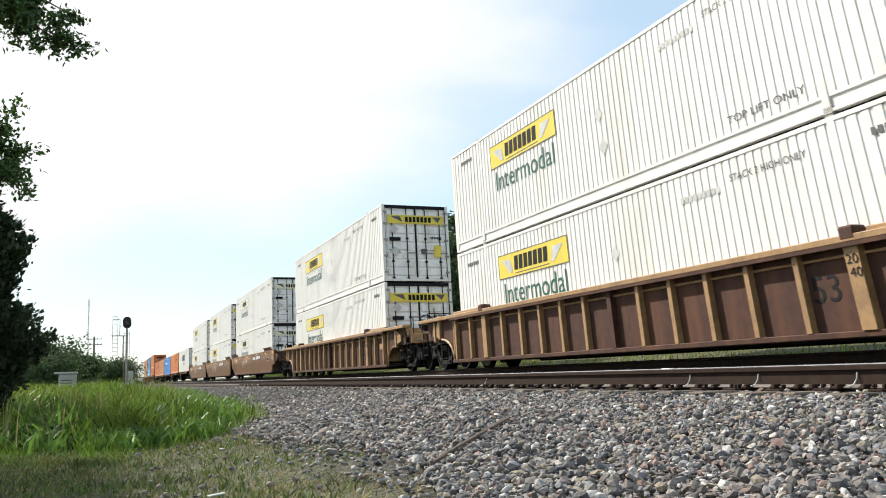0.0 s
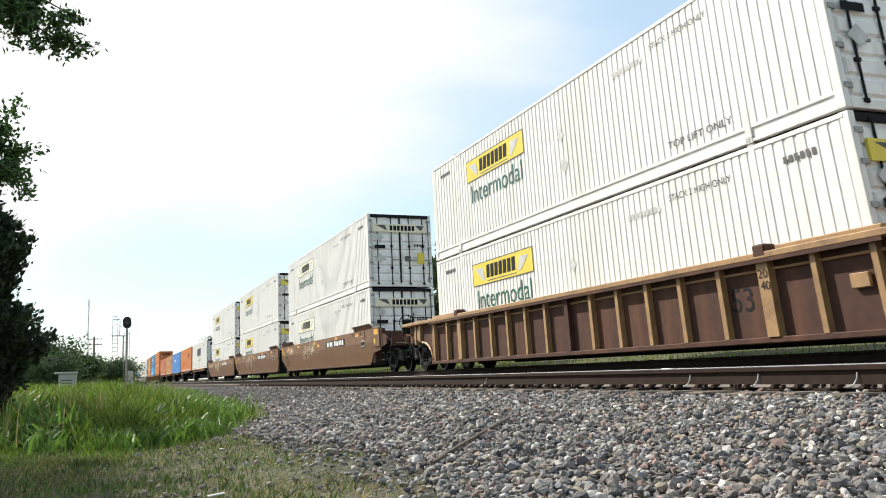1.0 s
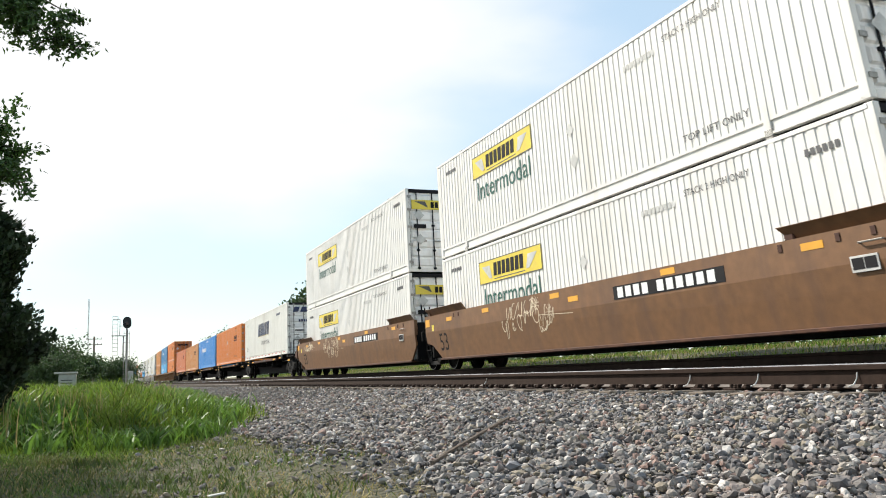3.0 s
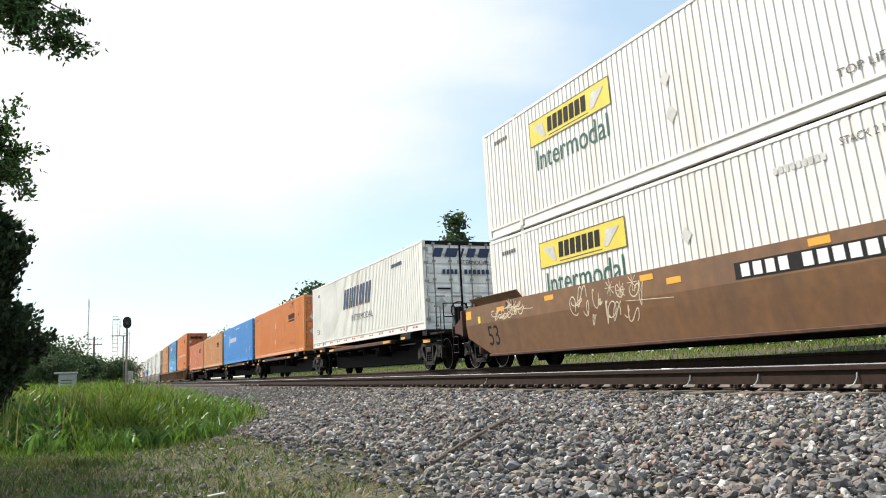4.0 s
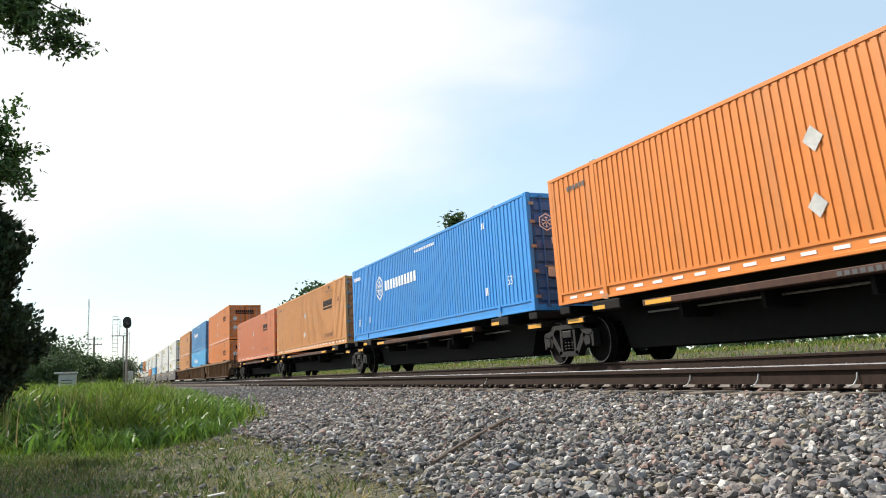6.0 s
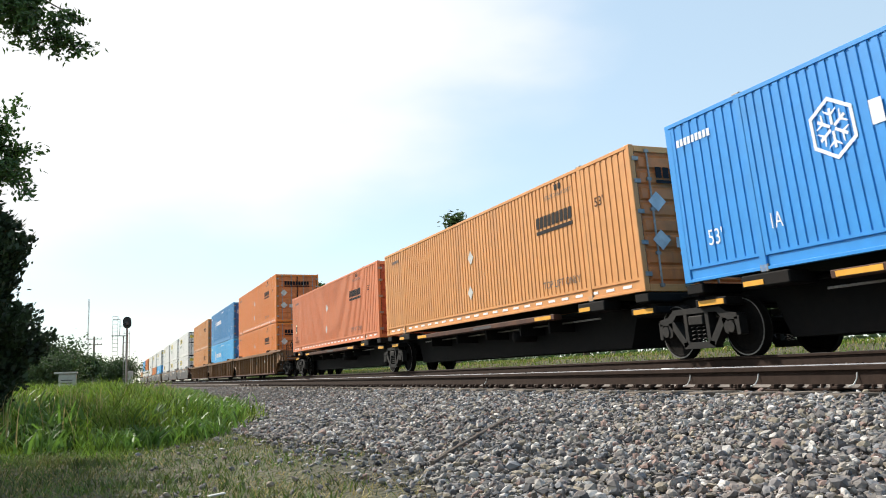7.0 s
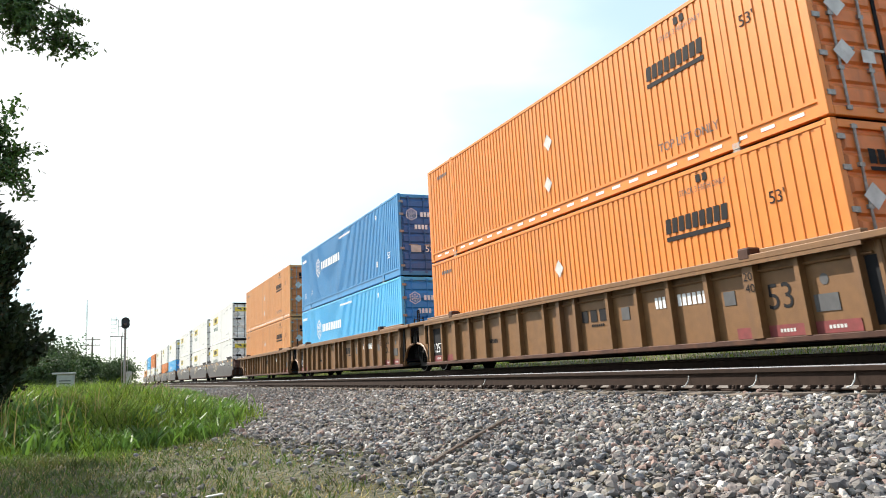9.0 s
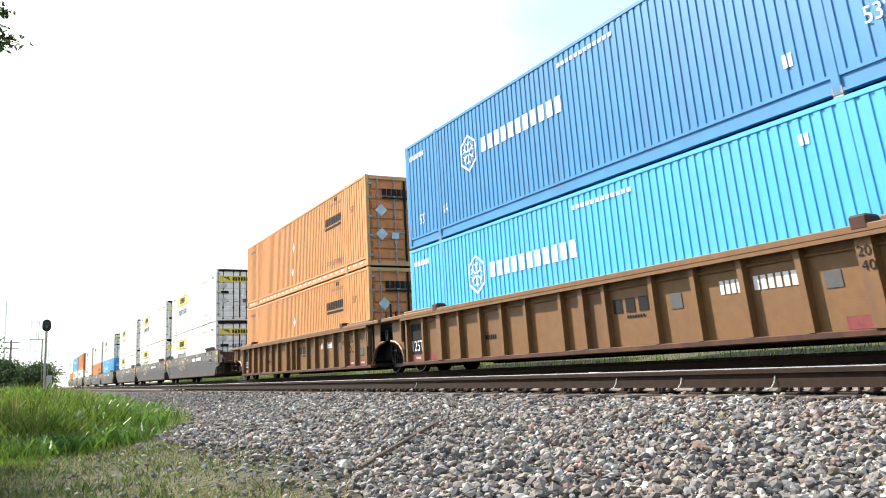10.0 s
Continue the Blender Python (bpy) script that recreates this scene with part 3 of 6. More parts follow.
def track(name, centre, top, label, ties_from, ties_to):
    t = thing(name, label, "railway track", kind="structure", m=pose(0, centre, top))
    side, crown = rail_mesh("rail", M["rail_side"]), rail_mesh("running_surface", M["rail_top"], True)
    for s in (-1, 1):
        r = part("rail", side, None, t, "rust-brown steel rail with polished top")
        r.location = (0, s * 0.7535, 0)
        part("running_surface", crown, None, r, "polished steel running surface")
    tie = Shape().box(-0.115, 0.115, -1.3, 1.3, -0.385, -0.205, 0.012).mesh("tie", M["tie"])
    plate = Shape().box(-0.09, 0.09, -0.18, 0.18, -0.204, -0.187, 0.004)
    for sy in (-0.1, 0.1):
        for sx in (-0.05, 0.05):
            plate.box(sx - 0.012, sx + 0.012, sy - 0.02, sy + 0.02, -0.187, -0.150, 0.004)
    plate = plate.mesh("tie_plate", M["rail_side"])
    rnd = random.Random(int(centre * 10))
    x = ties_to
    while x > ties_from:
        o = part("tie", tie, None, t)
        o.matrix_basis = pose(x, rnd.uniform(-0.04, 0.04), rnd.uniform(-0.004, 0.004), 0, 0, rnd.uniform(-1, 1))
        if x > -40:
            for s in (-1, 1):
                q = part("tie_plate", plate, None, o)
                q.location = (0, s * 0.7535, 0)
        x -= 0.52
    return t


NEAR = track("track_1", TRACK_NEAR, RAIL_NEAR, "ballasted railway track with rusty rails on wooden ties", -130, 8)
FAR = track("track_2", TRACK_TRAIN, RAIL_TRAIN, "second railway track that carries the freight train", -100, 8)


def rail_anchors():
    # thin pale bond wires clipped to the web of the near rail
    for x in (-7.38, -6.39, -5.27, -12.49):
        s = Shape().path([(0, -0.004, -0.06), (0.005, -0.02, -0.11), (0, -0.05, -0.155), (-0.035, -0.075, -0.17)], 0.0055)
        o = part("bond_wire", s, M["pale_mark"], NEAR, "pale bond wire on the rail web")
        o.location = (x, -0.7535 - 0.012, 0)


rail_anchors()


def rail_foot():
    """Dusty upper face of the near rail's foot, painted paler as if lit, with clip-on anchors and spikes along it."""
    out = [(-0.0765, -0.1775), (-0.0765, -0.174), (-0.016, -0.154), (-0.016, -0.158)]
    f = part("rail_foot", Shape().prism(out, -120, 8, "x"), M["lit_foot"], NEAR, "dusty foot of the rail, its lit top painted paler")
    f.location = (0, -0.7535, 0)
    anchor = Shape().box(-0.022, 0.022, -0.125, -0.03, -0.20, -0.150, 0.008).box(-0.03, 0.03, -0.135, -0.095, -0.19, -0.165, 0.006).mesh("rail_anchor", M["rail_side"])
    rnd = random.Random(4)
    x = 4.0
    while x > -34:
        o = part("rail_anchor", anchor, None, NEAR)
        o.matrix_basis = pose(x + rnd.uniform(-0.05, 0.05), -0.7535, 0, 0, 0, rnd.uniform(-8, 8))
        x -= 0.26


rail_foot()

# ================= train: containers =================
LEN, WID, HEI = 16.154, 2.59, 2.896
HALF = WID / 2
POST_AT = (-1.98, -(16.154 - 1.98))


def corrugated(x0, x1, z0, z1, y_out, depth, pitch=0.236, inward=1, cut=(0.56, 0.66, 0.90)):
    """A wall in the xz plane with trapezoid ribs; y_out is its outer face."""
    s = Shape()
    n = max(1, round((x1 - x0) / pitch))
    p = (x1 - x0) / n
    pts = []
    for i in range(n):
        a = x0 + i * p
        pts += [(a, 0), (a + p * cut[0], 0), (a + p * cut[1], depth), (a + p * cut[2], depth)]
    pts.append((x1, 0))
    vs = [(x, y_out + d * inward, z) for x, d in pts for z in (z0, z1)]
    s.add(vs, [(2 * i, 2 * i + 2, 2 * i + 3, 2 * i + 1) for i in range(len(pts) - 1)])
    return s


def door_shape(y0, y1):
    """A door leaf that faces +x, with pressed horizontal panels."""
    s = Shape()
    s.box(-0.085, -0.06, y0, y1, 0.16, 2.74)
    return s


def door_panels(y0, y1):
    """The pressed panels of a door leaf."""
    zs = np.linspace(0.2, 2.70, 9)
    for a, b in zip(zs, zs[1:]):
        m = 0.04
        s = Shape()
        s.add([(-0.0595, y0 + 0.05, a + 0.02), (-0.0595, y1 - 0.05, a + 0.02), (-0.0595, y1 - 0.05, b - 0.02), (-0.0595, y0 + 0.05, b - 0.02),
               (-0.020, y0 + 0.09, a + 0.02 + m), (-0.020, y1 - 0.09, a + 0.02 + m), (-0.020, y1 - 0.09, b - 0.02 - m), (-0.020, y0 + 0.09, b - 0.02 - m)],
              [(4, 5, 6, 7), (0, 1, 5, 4), (1, 2, 6, 5), (2, 3, 7, 6), (3, 0, 4, 7)])
        yield s


def mirror_y(s):
    t = Shape()
    t.v = [(x, -y, z) for x, y, z in s.v]
    t.f = list(s.f)
    return t


def container(label, body, door, marks, trim=None, rod=None, gasket="dark_gap", stripe=None, cut=(0.58, 0.61, 0.93), depth=0.016):
    """A 53 ft box with its leading end at x = 0, doors facing +x, bottom at z = 0."""
    c = thing("shipping_container", label, "container", group="containers of the freight train")
    body, door = M[body], M[door]
    trim = M[trim] if trim else body
    rod = M[rod] if rod else door
    # walls between posts
    spans = [(-LEN + 0.12, POST_AT[1] - 0.07), (POST_AT[1] + 0.07, POST_AT[0] - 0.07), (POST_AT[0] + 0.07, -0.12)]
    for a, b in spans:
        near = corrugated(a, b, 0.30, 2.80, -HALF + 0.004, depth, 0.19 if b - a > 5 else 0.225, cut=cut)
        part("side_panel", near, body, c)
    far = Shape()
    for a, b in spans:
        t = mirror_y(corrugated(a, b, 0.30, 2.80, -HALF + 0.004, 0.036))
        far.add(t.v, t.f)
    part("side_panel", far, body, c)
    part("roof", Shape().box(-LEN + 0.1, -0.1, -HALF + 0.05, HALF - 0.05, 2.80, 2.855), body, c)
    part("floor", Shape().box(-LEN + 0.1, -0.1, -HALF + 0.06, HALF - 0.06, 0.16, 0.30), M["dark_gap"], c, "dark container underside")
    part("front_wall", Shape().box(-LEN, -LEN + 0.07, -HALF + 0.1, HALF - 0.1, 0.15, 2.80), body, c)
    for s in (-1, 1):
        y = s * HALF
        i = y - s * 0.11
        k = y + s * 0.008
        part("top_rail", Shape().box(-LEN + 0.1, -0.1, min(k, i), max(k, i), 2.795, 2.868, 0.006), trim, c)
        w = y - s * 0.028
        channel = [(i, 0.03), (y, 0.03), (y, 0.075), (w, 0.085), (w, 0.235), (y - s * 0.004, 0.25), (y - s * 0.004, 0.30), (i, 0.30)]
        part("bottom_rail", Shape().prism(channel, -LEN + 0.1, -0.1, "x"), trim, c, "channel-shaped bottom rail")
        for x in (-0.09, -LEN + 0.09):
            part("corner_post", Shape().box(x - 0.09, x + 0.09, min(y, i), max(y, i), 0.02, 2.88, 0.012), trim, c)
        for x in POST_AT:
            k = y + s * 0.006
            part("stacking_post", Shape().box(x - 0.075, x + 0.075, min(k, i), max(k, i), 0.0, 2.885, 0.01), trim, c)
            part("corner_casting", Shape().box(x - 0.09, x + 0.09, min(k, y - s * 0.16), max(k, y - s * 0.16), 2.80, HEI + 0.004, 0.012), M["steel"], c, "worn steel lifting casting")
            part("corner_casting", Shape().box(x - 0.09, x + 0.09, min(k, y - s * 0.16), max(k, y - s * 0.16), -0.004, 0.12, 0.012), M["steel"], c, "worn steel lifting casting")
    # door end
    part("door_header", Shape().box(-0.10, 0.0, -HALF + 0.11, HALF - 0.11, 2.74, 2.86, 0.008), M[gasket] if gasket == "black" else trim, c)
    part("door_sill", Shape().box(-0.10, 0.0, -HALF + 0.11, HALF - 0.11, 0.02, 0.16, 0.008), trim, c)
    for y0, y1, rods in ((-HALF + 0.11, -0.012, (-0.92, -0.36)), (0.012, HALF - 0.11, (0.36, 0.92))):
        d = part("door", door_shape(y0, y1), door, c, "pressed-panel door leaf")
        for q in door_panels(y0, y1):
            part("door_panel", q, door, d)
        for y in rods:
            r = Shape().tube((0.012, y, 0.10), (0.012, y, 2.80), 0.021, n=8)
            for z in (0.14, 0.75, 1.6, 2.2, 2.76):
                r.box(-0.02, 0.03, y - 0.05, y + 0.05, z - 0.03, z + 0.03)
            part("lock_rod", r, rod, d, "vertical locking rod")
        for y in rods:
            part("door_handle", Shape().box(0.0, 0.035, y - 0.02, y + 0.30, 1.05, 1.09), M["steel"], d, "steel door handle")
        for y in (y0 + 0.006, y1 - 0.006):
            part("gasket", Shape().box(-0.05, -0.028, y - 0.014, y + 0.014, 0.16, 2.74), M["black"], d, "black rubber door gasket")
        e = y0 if y0 < -0.5 else y1
        for z in (0.35, 0.95, 1.55, 2.15, 2.6):
            part("hinge", Shape().box(-0.03, 0.02, e - 0.07, e + 0.07, z - 0.04, z + 0.04), M["steel"], d, "steel hinge")
    if stripe:
        x = -LEN + 0.5
        while x < -0.6:
            part("tape_strip", Shape().box(x, x + 0.30, -HALF + 0.020, -HALF + 0.029, 0.13, 0.185), M[stripe], c, "reflective tape strip")
            x += 0.62

    marks(c)
    return c


YF = -HALF - 0.005     # plane of the near-side markings


def caption(c, body, x, z, h, w, mat="grey_mark"):
    part("lettering", side_words(Shape(), body, x, z, h, w, YF), M[mat], c, "stencilled lettering")


def placard(shape, x, z, r, end=False):
    q = [(x - r, z), (x, z - r), (x + r, z), (x, z + r)]
    if end:
        shape.add([(0.036, u, v) for u, v in q], [(0, 1, 2, 3)])
    else:
        shape.add([(u, YF - 0.002, v) for u, v in q], [(0, 1, 2, 3)])
    return shape


def marks_yellow(panel_mat, border="black", words="green"):
    def put(c):
        x0, x1, z0, z1 = -13.38, -9.74, 1.83, 2.44
        p = part("logo_panel", Shape().box(x0, x1, YF, -HALF + 0.002, z0, z1), M[panel_mat], c, "rectangular logo panel")
        b = Shape()
        e = 0.022
        for a in ((x0, x1, z0, z0 + e), (x0, x1, z1 - e, z1), (x0, x0 + e, z0, z1), (x1 - e, x1, z0, z1)):
            b.box(a[0], a[1], YF - 0.003, YF, a[2], a[3])
        for t in range(5):
            b.box(x0 + 0.95, x1 - 0.9, YF - 0.002, YF, z0 + 0.07 + t * 0.004, z0 + 0.085 + t * 0.002)
        part("panel_border", b, M["grey_mark"], p, "thin dark border line")
        logo_row(p, border, "bold dark bar", x0 + 0.92, z0 + 0.16, 0.34, 1.80, YF - 0.006, 7, 0.03, 0.24)
        for sx, m in ((x0 + 0.2, 1), (x1 - 0.2, -1)):
            d = Shape().add([(sx, YF - 0.006, z0 + 0.46), (sx + m * 0.5, YF - 0.006, z0 + 0.46), (sx + m * 0.62, YF - 0.006, z0 + 0.12), (sx + m * 0.46, YF - 0.006, z0 + 0.12)], [(0, 1, 2, 3)])
            part("logo_wedge", d, M["pale_mark"], p, "pale slanted wedge")
        part("lettering", side_words(Shape(), "Intermodal", -13.12, 1.21, 0.50, 3.20, YF), M[words], c, "green lettering")
        caption(c, "TOP LIFT ONLY", -1.95 - 2.1, 0.44, 0.13, 1.75, "grey_mark")
        caption(c, "STACK 2 HIGH ONLY", -4.25, 2.42, 0.12, 1.7, "grey_mark")
        part("code_marking", bars(Shape(), -5.6, 2.3, 0.11, 1.1, YF, 9), M["pale_mark"], c, "faint code bars")
        part("code_marking", bars(Shape(), -1.35, 2.42, 0.11, 0.7, YF, 6), M["grey_mark"], c, "faint code bars")
        part("code_marking", bars(Shape(), -15.4, 2.42, 0.10, 0.8, YF, 6), M["grey_mark"], c, "faint code bars")
        part("placard", placard(Shape(), -7.85, 1.05, 0.18), M["pale_mark"], c, "pale diamond placard"); part("placard", placard(Shape(), -7.9, 1.75, 0.16), M["pale_mark"], c, "pale diamond placard")
        # doors
        e = part("logo_panel", Shape().box(-0.022, 0.0345, -HALF + 0.2, HALF - 0.2, 2.16, 2.48), M[panel_mat], c, "logo panel across both doors")
        logo_row(e, border, "logo bar", -0.42, 2.22, 0.2, 1.05, 0.037, 7, 0, 0.24, "x")
        for q in ((-1.0, -0.62, -0.52), (1.0, 0.62, 0.86)):
            part("logo_wedge", Shape().add([(0.036, q[0], 2.43), (0.036, q[1], 2.43), (0.036, q[2], 2.22)], [(0, 1, 2)]), M["grey_mark"], e, "dark wedge")
        part("placard", placard(Shape(), -0.86, 1.95, 0.19, True), M["pale_mark"], c, "pale diamond placard"); part("placard", placard(Shape(), -0.84, 1.12, 0.19, True), M["pale_mark"], c, "pale diamond placard")
        st = Shape()
        st.box(0.03, 0.034, -1.05, -0.62, 1.50, 1.64)
        part("door_sticker", st, M["black"], c, "dark rectangular sticker")
        part("door_sticker", Shape().box(0.03, 0.034, 0.66, 0.96, 0.92, 1.36), M["yellow"], c, "yellow warning sticker")
        part("door_sticker", Shape().box(0.03, 0.034, 0.16, 0.40, 1.02, 1.22), M["grey_mark"], c, "grey sticker")
        part("code_marking", bars(Shape(), 0.55, 1.6, 0.09, 0.45, 0.034, 7, 0, 0.3, "x"), M["black"], c, "dark code bars")
    return put


def marks_orange(c):
    logo_row(c, "black", "bold black bar", -4.12, 1.86, 0.26, 1.72, YF, 9, 0.03, 0.2)
    part("underline", Shape().box(-4.12, -2.42, YF, -HALF + 0.002, 1.72, 1.80), M["black"], c, "dark underline band")
    caption(c, "53'", -1.45, 1.9, 0.2, 0.34, "black")
    caption(c, "TOP LIFT ONLY", -4.0, 0.45, 0.16, 1.7, "grey_mark")
    caption(c, "STACK 3 HIGH ONLY", -3.6, 2.45, 0.10, 1.25, "grey_mark")
    part("code_marking", bars(Shape(), -3.1, 2.6, 0.13, 0.35, YF, 2), M["black"], c, "dark code bars")
    part("code_marking", bars(Shape(), -15.3, 2.45, 0.1, 0.8, YF, 6), M["grey_mark"], c, "faint code bars")
    part("placard", placard(Shape(), -8.3, 0.80, 0.19), M["pale_mark"], c, "pale diamond placard"); part("placard", placard(Shape(), -8.15, 1.75, 0.2), M["pale_mark"], c, "pale diamond placard")
    logo_row(c, "black", "logo bar", -0.78, 2.22, 0.22, 1.5, 0.037, 9, 0.0, 0.2, "x")
    part("underline", Shape().box(0.03, 0.036, -0.78, 0.72, 2.12, 2.18), M["black"], c, "dark underline band")
    part("placard", placard(Shape(), -0.82, 1.75, 0.2, True), M["pale_mark"], c, "pale diamond placard"); part("placard", placard(Shape(), -0.82, 1.0, 0.2, True), M["pale_mark"], c, "pale diamond placard")
    part("door_sticker", Shape().box(0.03, 0.034, 0.12, 0.36, 0.88, 1.12), M["white_mark"], c, "white rectangular sticker")
    part("door_sticker", Shape().box(0.03, 0.034, -0.50, -0.26, 0.86, 1.06), M["pale_mark"], c, "pale sticker")
    part("door_sticker", Shape().box(0.03, 0.034, 0.55, 0.85, 0.88, 0.98), M["yellow"], c, "yellow sticker")


def marks_red(c):
    marks_orange(c)
    caption(c, "HI-CUBE", -15.35, 0.66, 0.13, 0.55, "black")
    caption(c, "CHASSIS REQUIRED", -15.6, 0.46, 0.13, 1.15, "black")
    s = part("sticker", Shape().box(-15.3, -15.02, YF, -HALF + 0.002, 0.98, 1.42), M["faded_yellow"], c, "faded yellow sticker")
    part("code_marking", bars(Shape(), -15.27, 1.06, 0.26, 0.24, YF - 0.003, 4), M["black"], s, "dark bars on the sticker")


def hexagon(shape, x, z, r, y, axis="y"):
    def at(u, v):
        return (u, y, v) if axis == "y" else (y, u, v)
    for i in range(6):
        a, b = math.pi / 6 + i * math.pi / 3, math.pi / 6 + (i + 1) * math.pi / 3
        shape.add([at(x + r * math.cos(a), z + r * math.sin(a)), at(x + r * math.cos(b), z + r * math.sin(b)),
                   at(x + r * 0.86 * math.cos(b), z + r * 0.86 * math.sin(b)), at(x + r * 0.86 * math.cos(a), z + r * 0.86 * math.sin(a))], [(0, 1, 2, 3)])
        d, n = (math.cos(a), math.sin(a)), (-math.sin(a) * r * 0.05, math.cos(a) * r * 0.05)
        shape.add([at(x + d[0] * r * k + s * n[0], z + d[1] * r * k + s * n[1]) for k, s in ((0.1, -1), (0.62, -1), (0.62, 1), (0.1, 1))], [(0, 1, 2, 3)])
        for w in (-1, 1):
            e = a + w * 0.42
            shape.add([at(x + d[0] * r * 0.36, z + d[1] * r * 0.36), at(x + d[0] * r * 0.46, z + d[1] * r * 0.46),
                       at(x + math.cos(e) * r * 0.66, z + math.sin(e) * r * 0.66), at(x + math.cos(e) * r * 0.58, z + math.sin(e) * r * 0.58)], [(0, 1, 2, 3)])
    return shape


def marks_blue(c):
    part("emblem", hexagon(Shape(), -12.35, 1.80, 0.46, YF), M["white_mark"], c, "white hexagonal emblem")
    logo_row(c, "white_mark", "logo bar", -11.68, 1.65, 0.34, 3.5, YF, 11, 0.0, 0.32)
    caption(c, "53'", -15.35, 0.58, 0.27, 0.36, "white_mark")
    caption(c, "1A", -13.85, 0.62, 0.24, 0.24, "white_mark")
    caption(c, "53'", -1.35, 0.75, 0.24, 0.34, "white_mark")
    part("code_marking", bars(Shape(), -15.85, 2.40, 0.13, 0.95, YF, 9), M["white_mark"], c, "white code bars")
    part("code_marking", bars(Shape(), -8.3, 2.55, 0.08, 1.9, YF, 12), M["white_mark"], c, "white code bars")
    part("code_marking", bars(Shape(), -2.75, 0.62, 0.2, 0.2, YF, 2), M["white_mark"], c, "white code bars")
    part("code_marking", bars(Shape(), -2.75, 2.4, 0.16, 0.2, YF, 2), M["white_mark"], c, "white code bars")
    part("emblem", hexagon(Shape(), -0.82, 2.14, 0.22, 0.037, "x"), M["white_mark"], c, "white hexagonal emblem")
    logo_row(c, "white_mark", "logo bar", -0.5, 2.06, 0.17, 1.55, 0.037, 12, 0, 0.28, "x")
    part("code_marking", bars(Shape(), -0.72, 1.62, 0.16, 0.5, 0.037, 4, 0, 0.3, "x"), M["white_mark"], c, "white code bars")
    part("code_marking", bars(Shape(), 0.2, 1.62, 0.16, 0.75, 0.037, 6, 0, 0.3, "x"), M["white_mark"], c, "white code bars")
    part("lettering", end_words(Shape(), "53'", -0.36, 0.82, 0.24, 0.36, 0.037), M["white_mark"], c, "white lettering")
    part("door_sticker", Shape().box(0.03, 0.034, -0.88, -0.52, 0.82, 1.06), M["pale_mark"], c, "pale sticker")
    part("door_sticker", Shape().box(0.03, 0.034, 0.28, 0.85, 0.86, 1.06), M["yellow"], c, "yellow warning sticker")


def marks_white(c):
    # a row of bold slanted bars stands for the company's name, each with a thin yellow edge
    for a, b in ((0.0, 0.30), (0.42, 0.74), (0.90, 1.14), (1.25, 1.47), (1.58, 1.82), (2.0, 2.26), (2.46, 2.72), (2.84, 3.14), (3.34, 3.60), (3.72, 4.02)):
        q = [(-10.2 + a, 1.44), (-10.2 + b, 1.44), (-9.9 + b, 2.24), (-9.9 + a, 2.24)]
        e = part("logo_edge", Shape().add([(u - 0.02, YF, v - 0.025) for u, v in q], [(0, 1, 2, 3)]), M["yellow"], c, "thin yellow edge of the logo")
        part("logo_bar", Shape().add([(u, YF - 0.004, v) for u, v in q], [(0, 1, 2, 3)]), M["navy"], e, "navy slanted logo bar")
    part("lettering", side_words(Shape(), "INTERMODAL", -8.85, 0.86, 0.25, 3.05, YF), M["grey_mark"], c, "dark grey lettering")
    caption(c, "53ft", -15.2, 0.62, 0.25, 0.55, "grey_mark")
    part("code_marking", bars(Shape(), -3.3, 2.35, 0.13, 1.2, YF, 9), M["navy"], c, "navy code bars")
    part("code_marking", bars(Shape(), -14.9, 2.36, 0.13, 0.35, YF, 3), M["grey_mark"], c, "faint code bars")
    for i in range(12):
        for x in (-15.4, -15.1):
            part("reflector", Shape().box(x + i * 1.28, x + 0.16 + i * 1.28, -HALF + 0.020, -HALF + 0.029, 0.13, 0.185), M["red_mark"], c, "red reflector on the bottom rail")
    for i, (a, b) in enumerate(((-0.98, -0.62), (-0.56, -0.1), (-0.03, 0.1), (0.18, 0.52), (0.58, 1.0))):
        part("logo_bar", Shape().add([(0.038, a, 2.33), (0.038, b - 0.06, 2.33), (0.038, b + 0.04, 2.62), (0.038, a + 0.1, 2.62)], [(0, 1, 2, 3)]), M["navy"], c, "navy slanted logo bar")
    part("lettering", end_words(Shape(), "INTERMODAL", -0.12, 2.10, 0.13, 1.08, 0.038), M["grey_mark"], c, "dark grey lettering")
    part("code_marking", bars(Shape(), -0.65, 1.78, 0.15, 0.55, 0.036, 4, 0, 0.3, "x"), M["navy"], c, "navy code bars")
    part("code_marking", bars(Shape(), 0.1, 1.78, 0.15, 0.9, 0.036, 6, 0, 0.3, "x"), M["navy"], c, "navy code bars")
    part("placard", placard(Shape(), -0.72, 0.82, 0.2, True), M["pale_mark"], c, "pale diamond placard")
    part("door_sticker", Shape().box(0.03, 0.034, 0.3, 0.5, 0.72, 0.98), M["yellow"], c, "yellow sticker")
    part("door_sticker", Shape().box(0.03, 0.034, -0.85, -0.4, 1.28, 1.34), M["black"], c, "dark sticker")


def marks_plain(c):
    part("code_marking", bars(Shape(), -3.3, 2.35, 0.13, 1.2, YF, 9), M["grey_mark"], c, "faint code bars")
    logo_row(c, "grey_mark", "logo bar", -9.5, 1.5, 0.5, 3.2, YF, 8, 0.05, 0.3)


